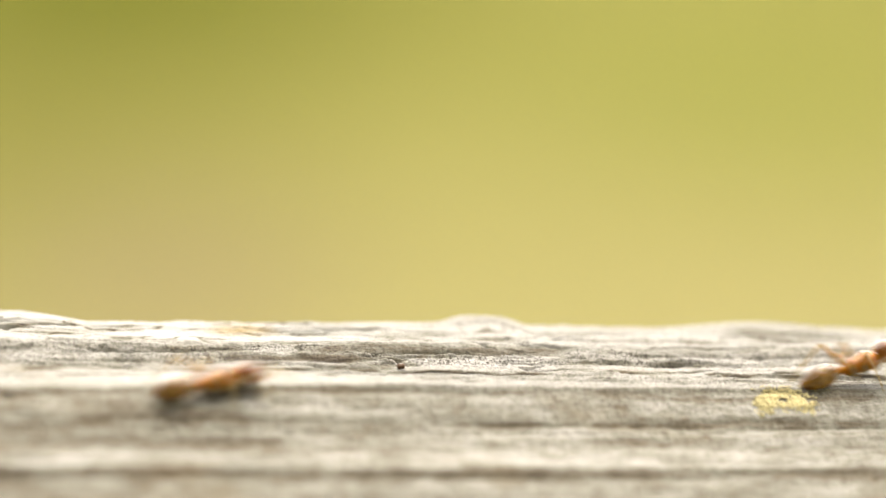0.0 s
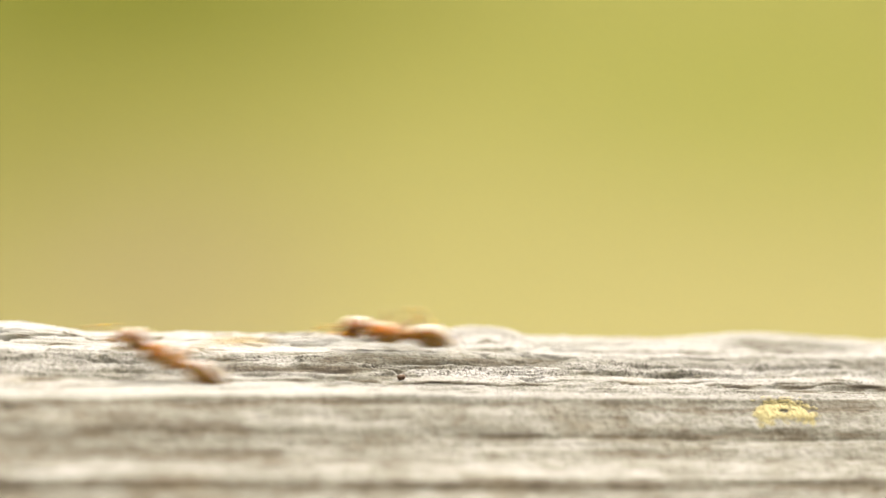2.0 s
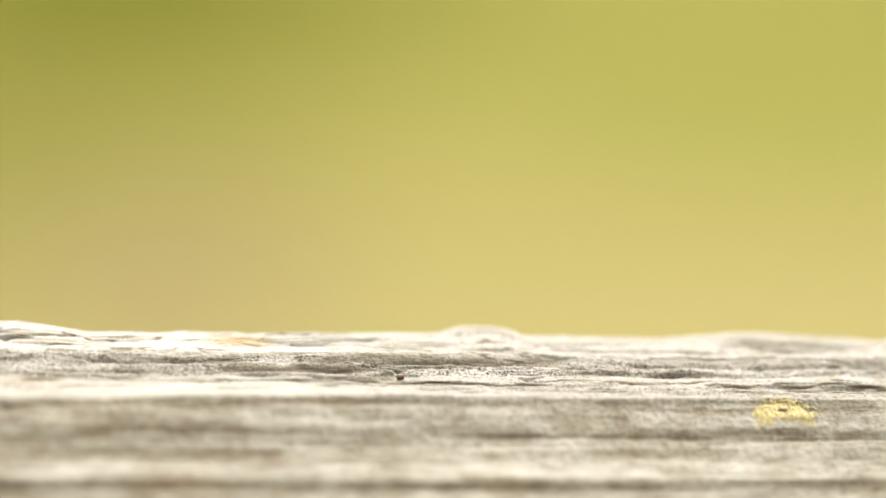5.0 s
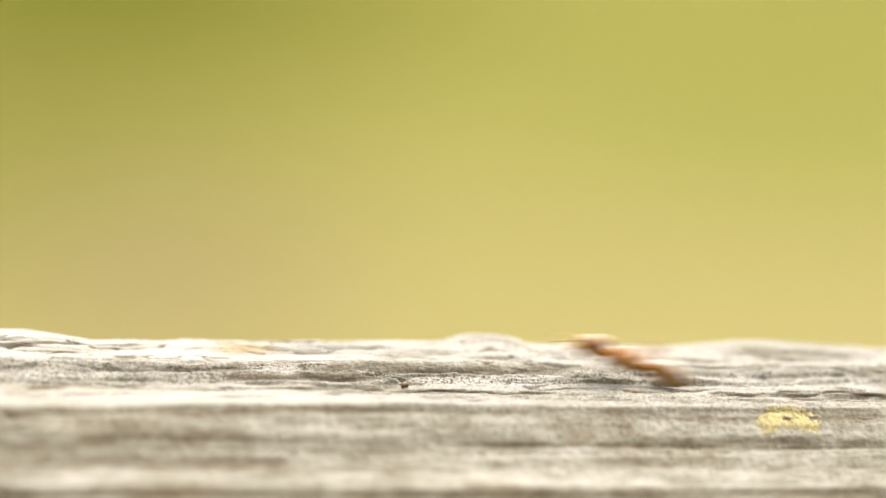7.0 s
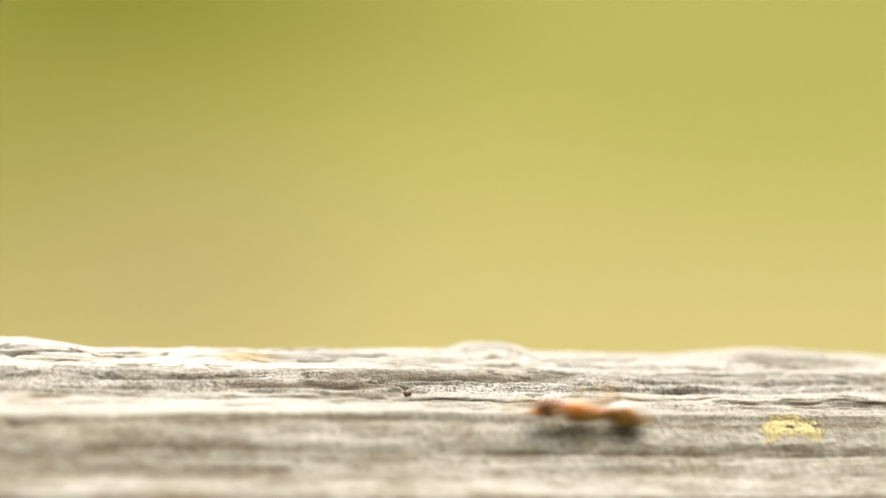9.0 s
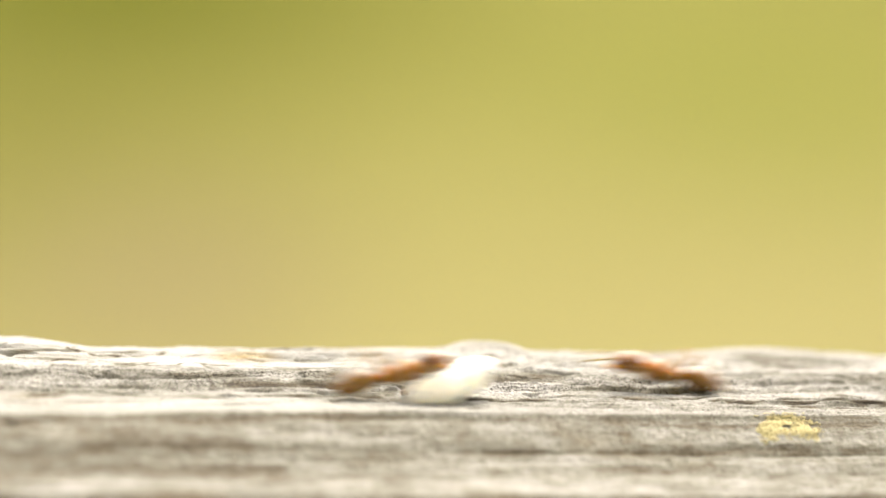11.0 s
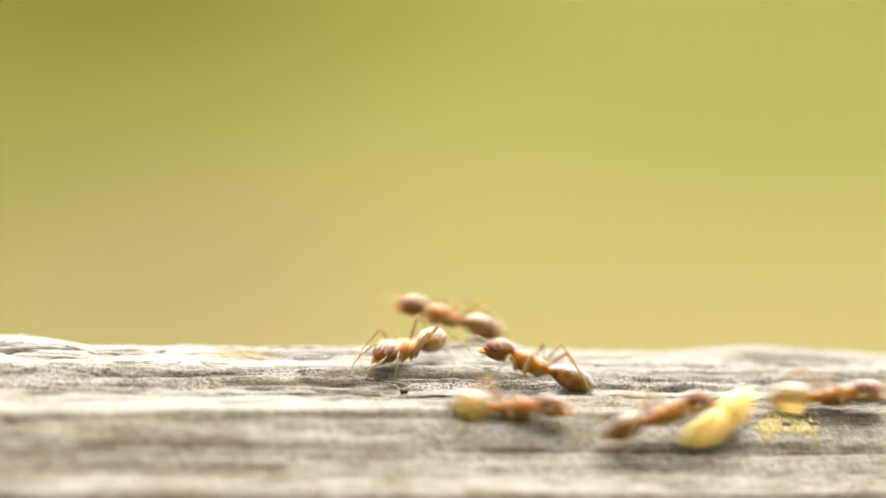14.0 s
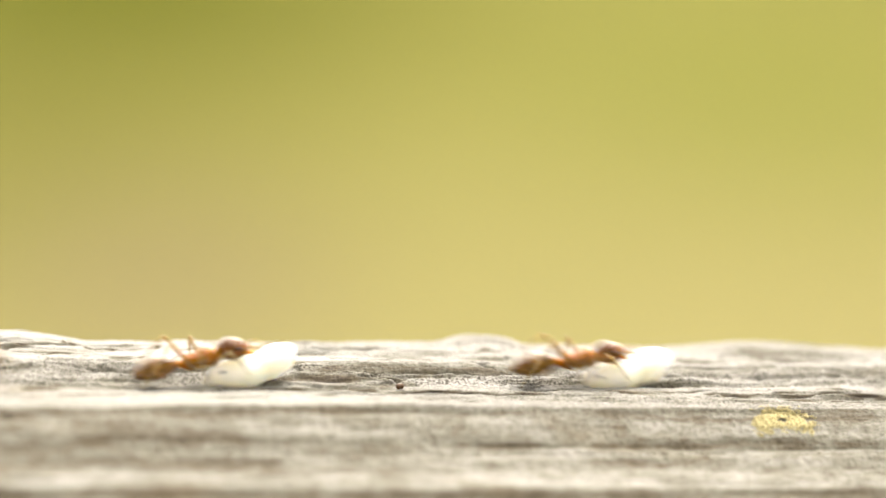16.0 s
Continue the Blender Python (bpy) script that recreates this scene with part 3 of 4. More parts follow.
def build_ant(gaster_shell, girth):
    ant = new("ant")

    def chest(u):
        return 0.74 + 0.26 * math.exp(-((u - 0.72) / 0.24) ** 2) - 0.05 * math.exp(-((u - 0.44) / 0.10) ** 2) + 0.16 * math.exp(-((u - 0.20) / 0.16) ** 2)

    chest_part = part("mesosoma", bulb((-0.36, 0, 0.52), (0.54, 0, 0.65), 0.255, 24, 18, chest), THORAX, ant, "orange-brown waisted thorax")
    part("petiole", tube(bmesh.new(), [(-0.44, 0, 0.49), (-0.39, 0, 0.53), (-0.355, 0, 0.58), (-0.32, 0, 0.55), (-0.28, 0, 0.52)],
                         [0.045, 0.06, 0.075, 0.06, 0.05], 10), THORAX, ant)

    def belly(u):
        band = sum(0.035 * (1 - 1 / (1 + math.exp(-(u - c) * 90))) for c in (0.35, 0.58, 0.78))
        return (0.92 + band) * (0.78 + 0.30 * math.sin(math.pi * min(1, u * 0.95)) ** 0.7)

    rear_part = part("gaster", bulb((-1.36, 0, 0.43), (-0.39, 0, 0.55), girth, 30, 22, lambda u: belly(1 - u), sag=-0.05), gaster_shell, ant,
         "glossy translucent brown abdomen")

    def skull(u):
        return 0.96 + 0.12 * math.exp(-((u - 0.35) / 0.25) ** 2) - 0.22 * max(0, u - 0.7)

    head = part("head", bulb((0.47, 0, 0.76), (1.15, 0, 0.61), 0.265, 20, 20, skull, flat=0.92), HEAD, ant, "reddish brown head")
    for s in (1, -1):
        eye = bulb((0.82, s * 0.250, 0.735), (0.94, s * 0.240, 0.705), 0.055, 8, 10)
        part("eye", eye, EYE_BLACK, head)
        jaw = tube(bmesh.new(), [(1.02, s * 0.10, 0.60), (1.13, s * 0.11, 0.56), (1.20, s * 0.07, 0.53), (1.23, s * 0.02, 0.52)], [0.045, 0.045, 0.032, 0.008], 8)
        part("mandible", jaw, THORAX, head)
        feeler = tube(bmesh.new(), [(0, 0, 0), (0.12, s * 0.13, 0.05), (0.25, s * 0.26, 0.08), (0.33, s * 0.32, 0.07), (0.38, s * 0.33, 0.04),
                                    (0.50, s * 0.30, -0.02), (0.64, s * 0.26, -0.10), (0.76, s * 0.22, -0.17), (0.80, s * 0.21, -0.20)],
                      [0.018, 0.016, 0.016, 0.017, 0.015, 0.016, 0.018, 0.021, 0.010], 8)
        part("antenna", feeler, LIMB, head, at=pose(0.98 * MM, s * 0.09 * MM, 0.66 * MM))
    for k, (body, count) in enumerate(((head, 320), (chest_part, 230), (rear_part, 520))):
        fuzz(body, count, 7 + k)
    for row, hip in HIPS.items():
        for s in (1, -1):
            k, f = (Vector((x, s * y, z)) for x, y, z in (KNEES[row], FEET[row]))
            thigh = tube(bmesh.new(), [(0, 0, 0.03), (0.02, s * 0.06, -0.05), k * 0.28, k * 0.6, k * 0.92, k],
                         [0.050, 0.054, 0.038, 0.041, 0.031, 0.023], 9)
            leg = part("leg", thigh, LIMB, ant, at=pose(*(MM * Vector((hip[0], s * hip[1], hip[2])))))
            ankle = k.lerp(f, 0.66) + Vector((0, s * 0.05, 0.04))
            shin = tube(bmesh.new(), [k, k.lerp(ankle, 0.3), k.lerp(ankle, 0.8), ankle, ankle.lerp(f, 0.5), f],
                        [0.021, 0.023, 0.018, 0.013, 0.010, 0.008], 8)
            part("shin", shin, LIMB, leg)
            leg["swing"] = s * (1 if row == "middle" else -1)
    for piece in ant.children:
        piece.location.z -= 0.18 * MM
    ant.scale = (1.10, 1.07, 1.02)
    return ant


def build_pupa(skin, long, thick, eyes):
    """A naked ant pupa or grub along x, its head end towards the jaws that hold it, its abdomen forward and up."""
    ob = new("pupa" if eyes else "larva")

    def shape(u):
        blunt = max(0.02, 1 - (2 * u - 1) ** 2) ** -0.13
        return blunt * (0.82 + 0.18 * math.exp(-((u - 0.18) / 0.14) ** 2) + 0.12 * math.exp(-((u - 0.40) / 0.10) ** 2) + 0.16 * math.exp(-((u - 0.80) / 0.16) ** 2)
                - 0.09 * math.exp(-((u - 0.58) / 0.06) ** 2) - 0.05 * math.exp(-((u - 0.30) / 0.04) ** 2)
                + (0.012 * math.sin(62 * u) if u > 0.6 else 0.0))

    body = part("body", bulb((-long / 2, 0, -0.04), (long / 2, 0, 0.04), thick, 44, 24, shape, sag=0.20 if eyes else 0.26), skin, ob)
    if eyes:
        for s in (1, -1):
            x = -0.36 * long
            part("eye_spot", bulb((x - 0.05, s * thick * 0.68, 0.06), (x + 0.04, s * thick * 0.71, 0.06), 0.042, 8, 10), EYE_BLACK, body, "dark eye spot")
    return ob


# ---- movement ----
def run(ant, rows, start, end, load=None, hold=None):
    """Key one ant. Rows: seconds, x, y, z in mm, heading and pitch in degrees; its legs step between start and end."""
    poses = [(t, BEAM @ pose(x * MM, y * MM, z * MM, 0, -tip, turn)) for t, x, y, z, turn, tip in rows]
    walk(ant, poses)
    if load:
        walk(load, [(t, m @ hold) for t, m in poses])
    rng = random.Random(int(start * 100))
    legs = [c for c in ant.children if "swing" in c]
    first, last = max(0, int(start * FPS)), min(16 * FPS, int(end * FPS))
    for leg in legs:
        place = leg.matrix_basis.translation.copy()
        beat = [(0.0, Matrix.Translation(place))]
        k = 0
        for f in range(first + 1, last, 2):
            speed = pace(rows, f / FPS)
            side = leg["swing"] * (1 if k % 2 else -1) * min(1.0, speed / 18.0)
            lift = 9.0 * (1 if place.y > 0 else -1) * rng.uniform(0.2, 1.0) * max(0.0, side)
            beat.append((f / FPS, Matrix.Translation(place) @ pose(0, 0, 0, lift, 0, 19 * side * (1 if place.y > 0 else -1) + rng.uniform(-4, 4))))
            k += 1
        if beat[-1][0] < 16.0:
            beat.append((16.0, Matrix.Translation(place)))
        walk(leg, beat)
    for head in (c for c in ant.children if c.name.startswith("head")):
        for feeler in (c for c in head.children if c.name.startswith("antenna")):
            place = feeler.matrix_basis.translation.copy()
            beat = [(0.0, Matrix.Translation(place))]
            for f in range(first + 1, last, 3):
                beat.append((f / FPS, Matrix.Translation(place) @ pose(0, 0, 0, 0, rng.uniform(-22, 12) + (28 if load else 0), rng.uniform(-16, 16))))
            if beat[-1][0] < 16.0:
                beat.append((16.0, Matrix.Translation(place)))
            walk(feeler, beat)


def pace(rows, t):
    for a, b in zip(rows, rows[1:]):
        if a[0] <= t <= b[0]:
            return math.hypot(b[1] - a[1], b[2] - a[2]) / (b[0] - a[0])
    return 0.0


build_ground()
build_fill_bank()
build_beam()
build_lichen(7.20, -7.49)
build_grain(-1.34, -4.86)

PLAIN_LABEL = "small orange-brown ant running along the weathered beam"
PALE_LABEL = "orange-brown ant with a swollen amber abdomen on the beam"
LOAD_LABEL = "orange-brown ant carrying a pale pupa over the beam"
plain_ant = tagged(build_ant(GASTER, 0.255), PLAIN_LABEL, "ant", "ants running along the beam")
pale_ant = tagged(build_ant(GASTER_CLEAR, 0.345), PALE_LABEL, "ant", "ants running along the beam")
white_pupa = tagged(build_pupa(PUPA, 2.18, 0.45, True), "creamy white ant pupa held in an ant's jaws", "pupa", "carried brood")
amber_larva = tagged(build_pupa(AMBER_SKIN, 2.0, 0.42, False), "glassy amber-yellow larva held in an ant's jaws", "larva", "carried brood")


def several(ob, n):
    """n alike things: the one that was built, and copies of it."""
    return [copy_thing(ob, Matrix.Identity(4)) for _ in range(n - 1)] + [ob]


stock = {"plain": several(plain_ant, 27), "pale": several(pale_ant, 2),
         "pupa": several(white_pupa, 6), "larva": several(amber_larva, 1)}


def motions():
    ant = stock["plain"].pop()
    run(ant, [
        (0, -6.26, -7.54, -0.33, 15, 3), (0.1, -3.43, -6.19, -0.04, 5, 12), (0.2, -0.89, -5.61, -0.01, 5, 12),
        (0.3, 1.56, -7.00, -0.34, -6, -1), (0.4, 4.86, -6.89, -0.17, 1, 1), (0.5, 8.63, -6.88, -0.19, 0, 7),
        (0.6, 11.93, -6.90, -0.18, -0, 3), (16, 381.67, -6.92, -0.18, 0, 3),
    ], 0, 0.6)
    ant = stock["plain"].pop()
    run(ant, [
        (0, 9.26, -6.77, -0.08, 10, 13), (0.1, 10.70, -6.65, -0.07, 6, 11), (0.2, 12.94, -6.52, -0.05, 10, 13),
        (16, 407.93, -6.56, -0.14, 0, 16),
    ], 0, 0.2)
    ant = stock["plain"].pop()
    run(ant, [
        (0, 3.53, 2.57, -7.00, 110, 80), (0.2, 2.80, 1.46, -1.60, 120, 72), (0.3, 2.18, -0.83, 0.16, 180, 19),
        (0.4, 0.03, -0.48, 0.32, 180, -3), (0.5, -1.28, -0.47, 0.30, 180, 0), (0.6, -3.77, -0.58, 0.03, 180, 7),
        (0.7, -5.27, -0.52, 0.30, 181, 7), (0.8, -8.07, -0.75, 0.17, 192, 4), (0.9, -9.82, -2.25, 0.07, 195, 2),
        (1, -12.69, -2.96, 0.10, 188, 3), (16, -402.80, -2.87, 0.10, 180, 3),
    ], 0.3, 1)
    ant = stock["plain"].pop()
    run(ant, [
        (0, 51.45, -3.72, 0.01, 180, 4), (1.5, 11.44, -3.68, 0.02, 186, 4), (1.6, 7.97, -4.34, -0.06, 187, 6),
        (1.7, 3.58, -5.40, -0.15, 187, 1), (1.8, -0.34, -6.15, -0.20, 179, 8), (1.9, -3.12, -5.14, -0.06, 175, 11),
        (2, -7.08, -5.08, 0.02, 156, 17), (2.1, -10.00, -5.84, -0.16, 184, 8), (2.2, -12.98, -5.94, -0.13, 181, 4),
        (16, -385.03, -6.03, -0.14, 180, 4),
    ], 1.5, 2.2)
    ant = stock["plain"].pop()
    run(ant, [
        (0, 57.37, -2.52, 0.11, 180, 7), (1.6, 13.46, -2.42, 0.12, 181, 7), (1.7, 9.57, -2.52, 0.21, 170, 14),
        (1.8, 5.31, -3.00, 0.10, 182, 5), (1.9, 1.88, -3.17, 0.04, 180, 0), (2, -1.18, -2.85, 0.12, 180, 2),
        (2.1, -4.40, -2.71, 0.13, 178, 5), (2.2, -7.10, -2.56, 0.15, 182, 3), (2.3, -9.92, -3.08, 0.09, 183, 9),
        (2.4, -12.91, -3.16, 0.11, 181, 7), (16, -393.78, -3.07, 0.09, 180, 7),
    ], 1.6, 2.4)
    ant = stock["plain"].pop()
    ant["label"] = LOAD_LABEL
    run(ant, [
        (0, -87.11, -7.09, -0.21, 0, 10), (3.4, -13.09, -6.96, -0.01, 7, 10), (3.5, -10.06, -6.31, 0.07, 10, 6),
        (3.6, -8.14, -5.42, 0.04, 18, 12), (3.7, -5.16, -4.22, 0.12, 14, 6), (3.8, -2.66, -3.09, 0.43, 22, 17),
        (3.9, -0.91, -3.23, 0.21, 0, 6), (4, -0.47, -2.46, 0.33, 0, 16), (4.1, 0.77, -0.88, 0.30, 0, 12),
        (4.2, 3.25, -0.57, 0.24, 0, 0), (4.3, 5.84, -1.66, 0.29, -8, 14), (4.5, 12.95, -3.03, 0.28, -6, 10),
        (16, 265.23, -3.15, 0.08, 0, 10),
    ], 3.4, 4.5, stock["pupa"].pop(), pose(1.08 * MM, 0.08 * MM, 0.03 * MM, 0, -12, 24))
    ant = stock["plain"].pop()
    run(ant, [
        (0, 94.95, -4.04, -0.05, 180, 7), (3.6, 12.66, -4.00, -0.02, 180, 7), (3.7, 8.96, -4.06, -0.01, 182, 3),
        (3.8, 4.64, -4.49, -0.04, 187, 10), (3.9, 1.55, -5.82, -0.14, 198, 10), (4, 1.41, -6.36, -0.09, 182, 6),
        (4.1, -0.47, -7.27, -0.25, 182, 12), (4.2, -1.24, -7.31, -0.22, 184, 10), (4.3, -2.01, -7.18, -0.19, 177, 10),
        (4.5, -5.26, -6.93, -0.19, 177, 10), (4.9, -13.56, -6.51, -0.12, 179, 7), (16, -268.19, -6.64, -0.15, 180, 7),
    ], 3.6, 4.9)
    ant = stock["plain"].pop()
    run(ant, [
        (0, 109.26, -3.69, 0.01, 180, 4), (4, 13.93, -3.65, 0.02, 182, 4), (4.1, 11.98, -3.77, 0.04, 187, 4),
        (4.2, 9.60, -4.58, -0.08, 176, 12), (4.3, 6.67, -4.95, -0.17, 180, 1), (4.9, -13.09, -4.69, -0.13, 180, 4),
        (16, -279.23, -4.72, -0.13, 180, 4),
    ], 4, 4.9)
    ant = stock["plain"].pop()
    run(ant, [
        (0, 171.43, -2.45, 0.11, 180, 2), (6.3, 14.95, -2.34, 0.09, 176, 2), (6.4, 13.20, -0.20, -0.02, 178, 4),
        (6.5, 9.98, 0.45, -0.62, 179, 4), (6.6, 8.61, 1.32, -1.80, 130, -50), (6.8, 8.29, 2.22, -6.00, 110, -80),
        (16, 7.87, 2.92, -150.00, 100, -85),
    ], 6.3, 6.5)
    ant = stock["plain"].pop()
    run(ant, [
        (0, 189.06, -4.86, -0.14, 180, 7), (6.8, 12.60, -4.82, -0.12, 180, 7), (6.9, 8.63, -4.84, -0.07, 166, 14),
        (7, 4.01, -4.55, 0.03, 166, 14), (7.1, 0.26, -5.04, -0.21, 180, 0), (7.2, -3.27, -4.79, -0.16, 173, 10),
        (7.3, -7.03, -3.71, 0.10, 175, 3), (7.4, -9.68, -3.59, 0.07, 181, 10), (7.5, -12.78, -3.89, 0.01, 183, 7),
        (16, -233.69, -3.87, -0.02, 180, 7),
    ], 6.8, 7.5)
    ant = stock["plain"].pop()
    run(ant, [
        (0, 201.27, -4.46, -0.11, 180, 4), (7, 12.69, -4.43, -0.10, 180, 4), (7.1, 8.57, -4.44, -0.11, 180, 0),
        (7.2, 4.35, -4.47, -0.06, 183, 8), (7.3, -0.34, -5.16, -0.20, 180, 0), (7.4, -5.01, -4.64, -0.10, 175, 8),
        (7.5, -8.42, -3.88, -0.08, 175, 13), (7.6, -8.84, -1.00, 0.23, 176, 14), (7.7, -10.83, -0.56, 0.12, 177, 0),
        (7.8, -13.58, -0.58, 0.09, 180, 4), (16, -235.66, -0.35, 0.04, 180, 4),
    ], 7, 7.8)
    ant = stock["plain"].pop()
    ant["label"] = LOAD_LABEL
    run(ant, [
        (0, -214.19, -7.77, -0.42, 0, 12), (7.2, -13.52, -7.71, -0.17, 4, 11), (7.3, -11.19, -7.64, -0.16, 9, 13),
        (7.4, -9.93, -7.58, -0.07, -2, 10), (7.5, -8.10, -7.95, -0.31, -1, 11), (7.6, -6.21, -8.05, -0.33, 3, 11),
        (7.7, -4.09, -8.02, -0.35, 5, 11), (7.8, -1.71, -7.64, -0.13, 6, 10), (7.9, -0.08, -7.36, -0.06, 8, 10),
        (8, 1.07, -6.90, 0.04, 10, 14), (8.1, 2.57, -6.12, 0.14, 13, 15), (8.2, 5.08, -5.42, 0.10, 10, 13),
        (8.3, 7.55, -5.78, 0.06, -3, 8), (8.4, 9.13, -5.77, 0.10, 1, 13), (8.5, 10.10, -6.42, 0.06, -13, 11),
        (8.6, 10.57, -6.59, 0.06, -2, 8), (8.7, 12.17, -6.53, 0.08, 4, 11), (16, 216.62, -6.59, -0.15, 0, 12),
    ], 7.2, 8.7, stock["pupa"].pop(), pose(1.28 * MM, 0.08 * MM, 0.09 * MM, 0, -8, 8))
    ant = stock["plain"].pop()
    run(ant, [
        (0, 202.37, -2.71, 0.10, 180, 2), (8.6, 14.07, -2.61, 0.09, 183, 2), (8.7, 11.77, -2.83, 0.09, 187, 2),
        (8.8, 8.46, -3.86, 0.10, 186, -4), (8.9, 5.07, -6.57, -0.20, 190, -10), (9, 2.24, -7.60, -0.39, 180, 2),
        (9.1, -0.64, -7.98, -0.56, 182, 1), (9.2, -3.66, -7.92, -0.52, 179, -2), (9.5, -13.57, -7.52, -0.33, 179, 2),
        (16, -155.70, -7.58, -0.35, 180, 2),
    ], 8.6, 9.5)
    ant = stock["plain"].pop()
    run(ant, [
        (0, 260.37, -4.52, -0.12, 180, 8), (10.8, 12.36, -4.49, -0.08, 181, 8), (11.2, -1.76, -4.90, -0.11, 179, 11),
        (11.3, -4.90, -5.47, -0.05, 172, 13), (11.4, -8.42, -6.52, -0.20, 180, 2), (11.5, -10.33, -6.77, -0.15, 182, 4),
        (11.6, -13.43, -6.78, -0.15, 180, 8), (16, -113.90, -6.92, -0.18, 180, 8),
    ], 10.8, 11.6)
    ant = stock["plain"].pop()
    ant["label"] = LOAD_LABEL
    run(ant, [
        (0, -267.38, -4.54, -0.12, 0, 10), (10.6, -13.21, -4.55, 0.09, -2, 10), (11.2, 5.23, -5.59, 0.03, -1, 10),
        (11.3, 8.90, -5.68, 0.05, 0, 8), (11.4, 12.24, -5.75, 0.06, -1, 10), (16, 122.52, -5.81, -0.15, 0, 10),
    ], 10.6, 11.4, stock["pupa"].pop(), pose(1.20 * MM, 0.08 * MM, 0.03 * MM, 0, -12, 8))
    ant = stock["plain"].pop()
    ant["label"] = LOAD_LABEL
    run(ant, [
        (0, -295.76, -1.65, 0.08, 0, 10), (11.3, -12.89, -1.84, 0.29, 4, 10), (11.4, -11.20, -1.61, 0.30, -2, 14),
        (11.5, -9.62, -2.02, 0.30, -1, 18), (11.6, -8.54, -1.66, 0.31, 4, 16), (11.7, -7.46, -0.69, 0.38, 4, 12),
        (11.8, -6.38, -0.53, 0.38, 0, 12), (11.9, -6.60, -0.53, 0.38, 0, 12), (12, -7.22, -0.80, 0.28, 0, 4),
        (12.1, -8.02, -2.67, 0.26, -4, -4), (12.2, -7.61, -4.07, 0.04, 0, 4), (12.3, -6.77, -4.24, 0.07, 0, 4),
        (12.4, -5.11, -4.07, 0.19, -2, 7), (12.5, -3.06, -4.52, 0.11, 0, 7), (12.6, -0.85, -5.75, 0.03, -10, 10),
        (12.7, 0.93, -6.06, 0.14, 10, 14), (12.8, 2.47, -6.58, 0.02, -3, 6), (12.9, 4.37, -6.44, 0.15, 22, 17),
        (13, 6.25, -5.90, 0.14, 17, 15), (13.1, 6.80, -5.29, 0.10, 22, 16), (13.2, 8.67, -4.01, 0.26, 12, 13),
        (13.3, 10.08, -3.65, 0.22, 5, 6), (13.4, 11.43, -3.55, 0.25, 7, 12), (13.5, 14.23, -3.45, 0.26, 1, 10),
        (16, 76.01, -3.49, 0.05, 0, 10),
    ], 11.3, 13.5, stock["pupa"].pop(), pose(1.22 * MM, 0.08 * MM, 0.06 * MM, 0, -13, 8))
    ant = stock["plain"].pop()
    run(ant, [
        (0, 311.61, -1.10, 0.06, 180, 4), (11.5, 13.82, -1.00, 0.05, 184, 4), (11.6, 10.38, -1.44, 0.13, 195, 0),
        (11.7, 7.35, -3.95, -0.05, 176, -14), (11.8, 4.11, -5.00, -0.20, 183, 8), (11.9, 1.22, -4.47, -0.07, 178, 6),
        (12, -1.87, -4.51, -0.07, 186, 0), (12.1, -4.56, -5.58, -0.12, 207, 2), (12.2, -5.40, -7.41, -0.44, 184, 0),
        (12.3, -5.62, -7.83, -0.52, 182, 0), (12.4, -5.78, -7.57, -0.31, 170, 2), (12.5, -6.98, -7.34, -0.32, 171, 1),
        (12.6, -9.05, -6.46, -0.03, 168, 13), (12.7, -11.32, -6.08, -0.12, 178, 3), (12.8, -13.50, -6.07, -0.13, 180, 4),
        (16, -96.13, -6.17, -0.13, 180, 4),
    ], 11.5, 12.8)
    ant = stock["plain"].pop()
    run(ant, [
        (0, 345.63, -3.20, 0.08, 180, 4), (12.3, 14.35, -3.10, 0.07, 179, 4), (12.4, 11.75, -3.08, 0.06, 176, 5),
        (12.5, 9.18, -2.45, 0.12, 177, 11), (12.6, 6.18, -1.45, 0.11, 174, 2), (12.7, 3.90, -1.47, 0.04, 174, 0),
        (12.8, 1.79, -0.56, 0.19, 178, 14), (12.9, -0.91, -0.44, 0.38, 179, 8), (13, -3.32, -0.47, 0.09, 165, 2),
        (13.1, -4.05, 0.25, -0.22, 182, -30), (13.2, -3.25, 0.45, -0.78, 184, -30), (13.3, -2.90, 0.10, -0.16, 180, -22),
        (13.4, -2.49, -0.46, 0.28, 170, -6), (13.5, -1.89, -0.46, 0.38, 180, 8), (13.6, -1.11, -0.44, 0.38, 180, 8),
        (13.7, -1.46, -0.45, 0.28, 180, 4), (13.8, -1.08, -0.48, 0.33, 182, 10), (13.9, -0.28, -0.95, 0.07, 200, 0),
        (14, -0.84, -2.96, 0.12, 222, -6), (14.1, -2.44, -5.23, -0.14, 203, -10), (14.2, -4.19, -6.57, -0.19, 188, -2),
        (14.3, -6.02, -7.17, -0.23, 185, 8), (14.4, -8.00, -7.21, -0.28, 174, 7), (14.5, -9.58, -6.28, -0.11, 166, 3),
        (14.6, -10.75, -5.61, -0.14, 171, 1), (14.7, -13.15, -5.03, -0.15, 173, 4), (16, -47.91, -5.08, -0.16, 180, 4),
    ], 12.3, 14.7)
    ant = stock["plain"].pop()
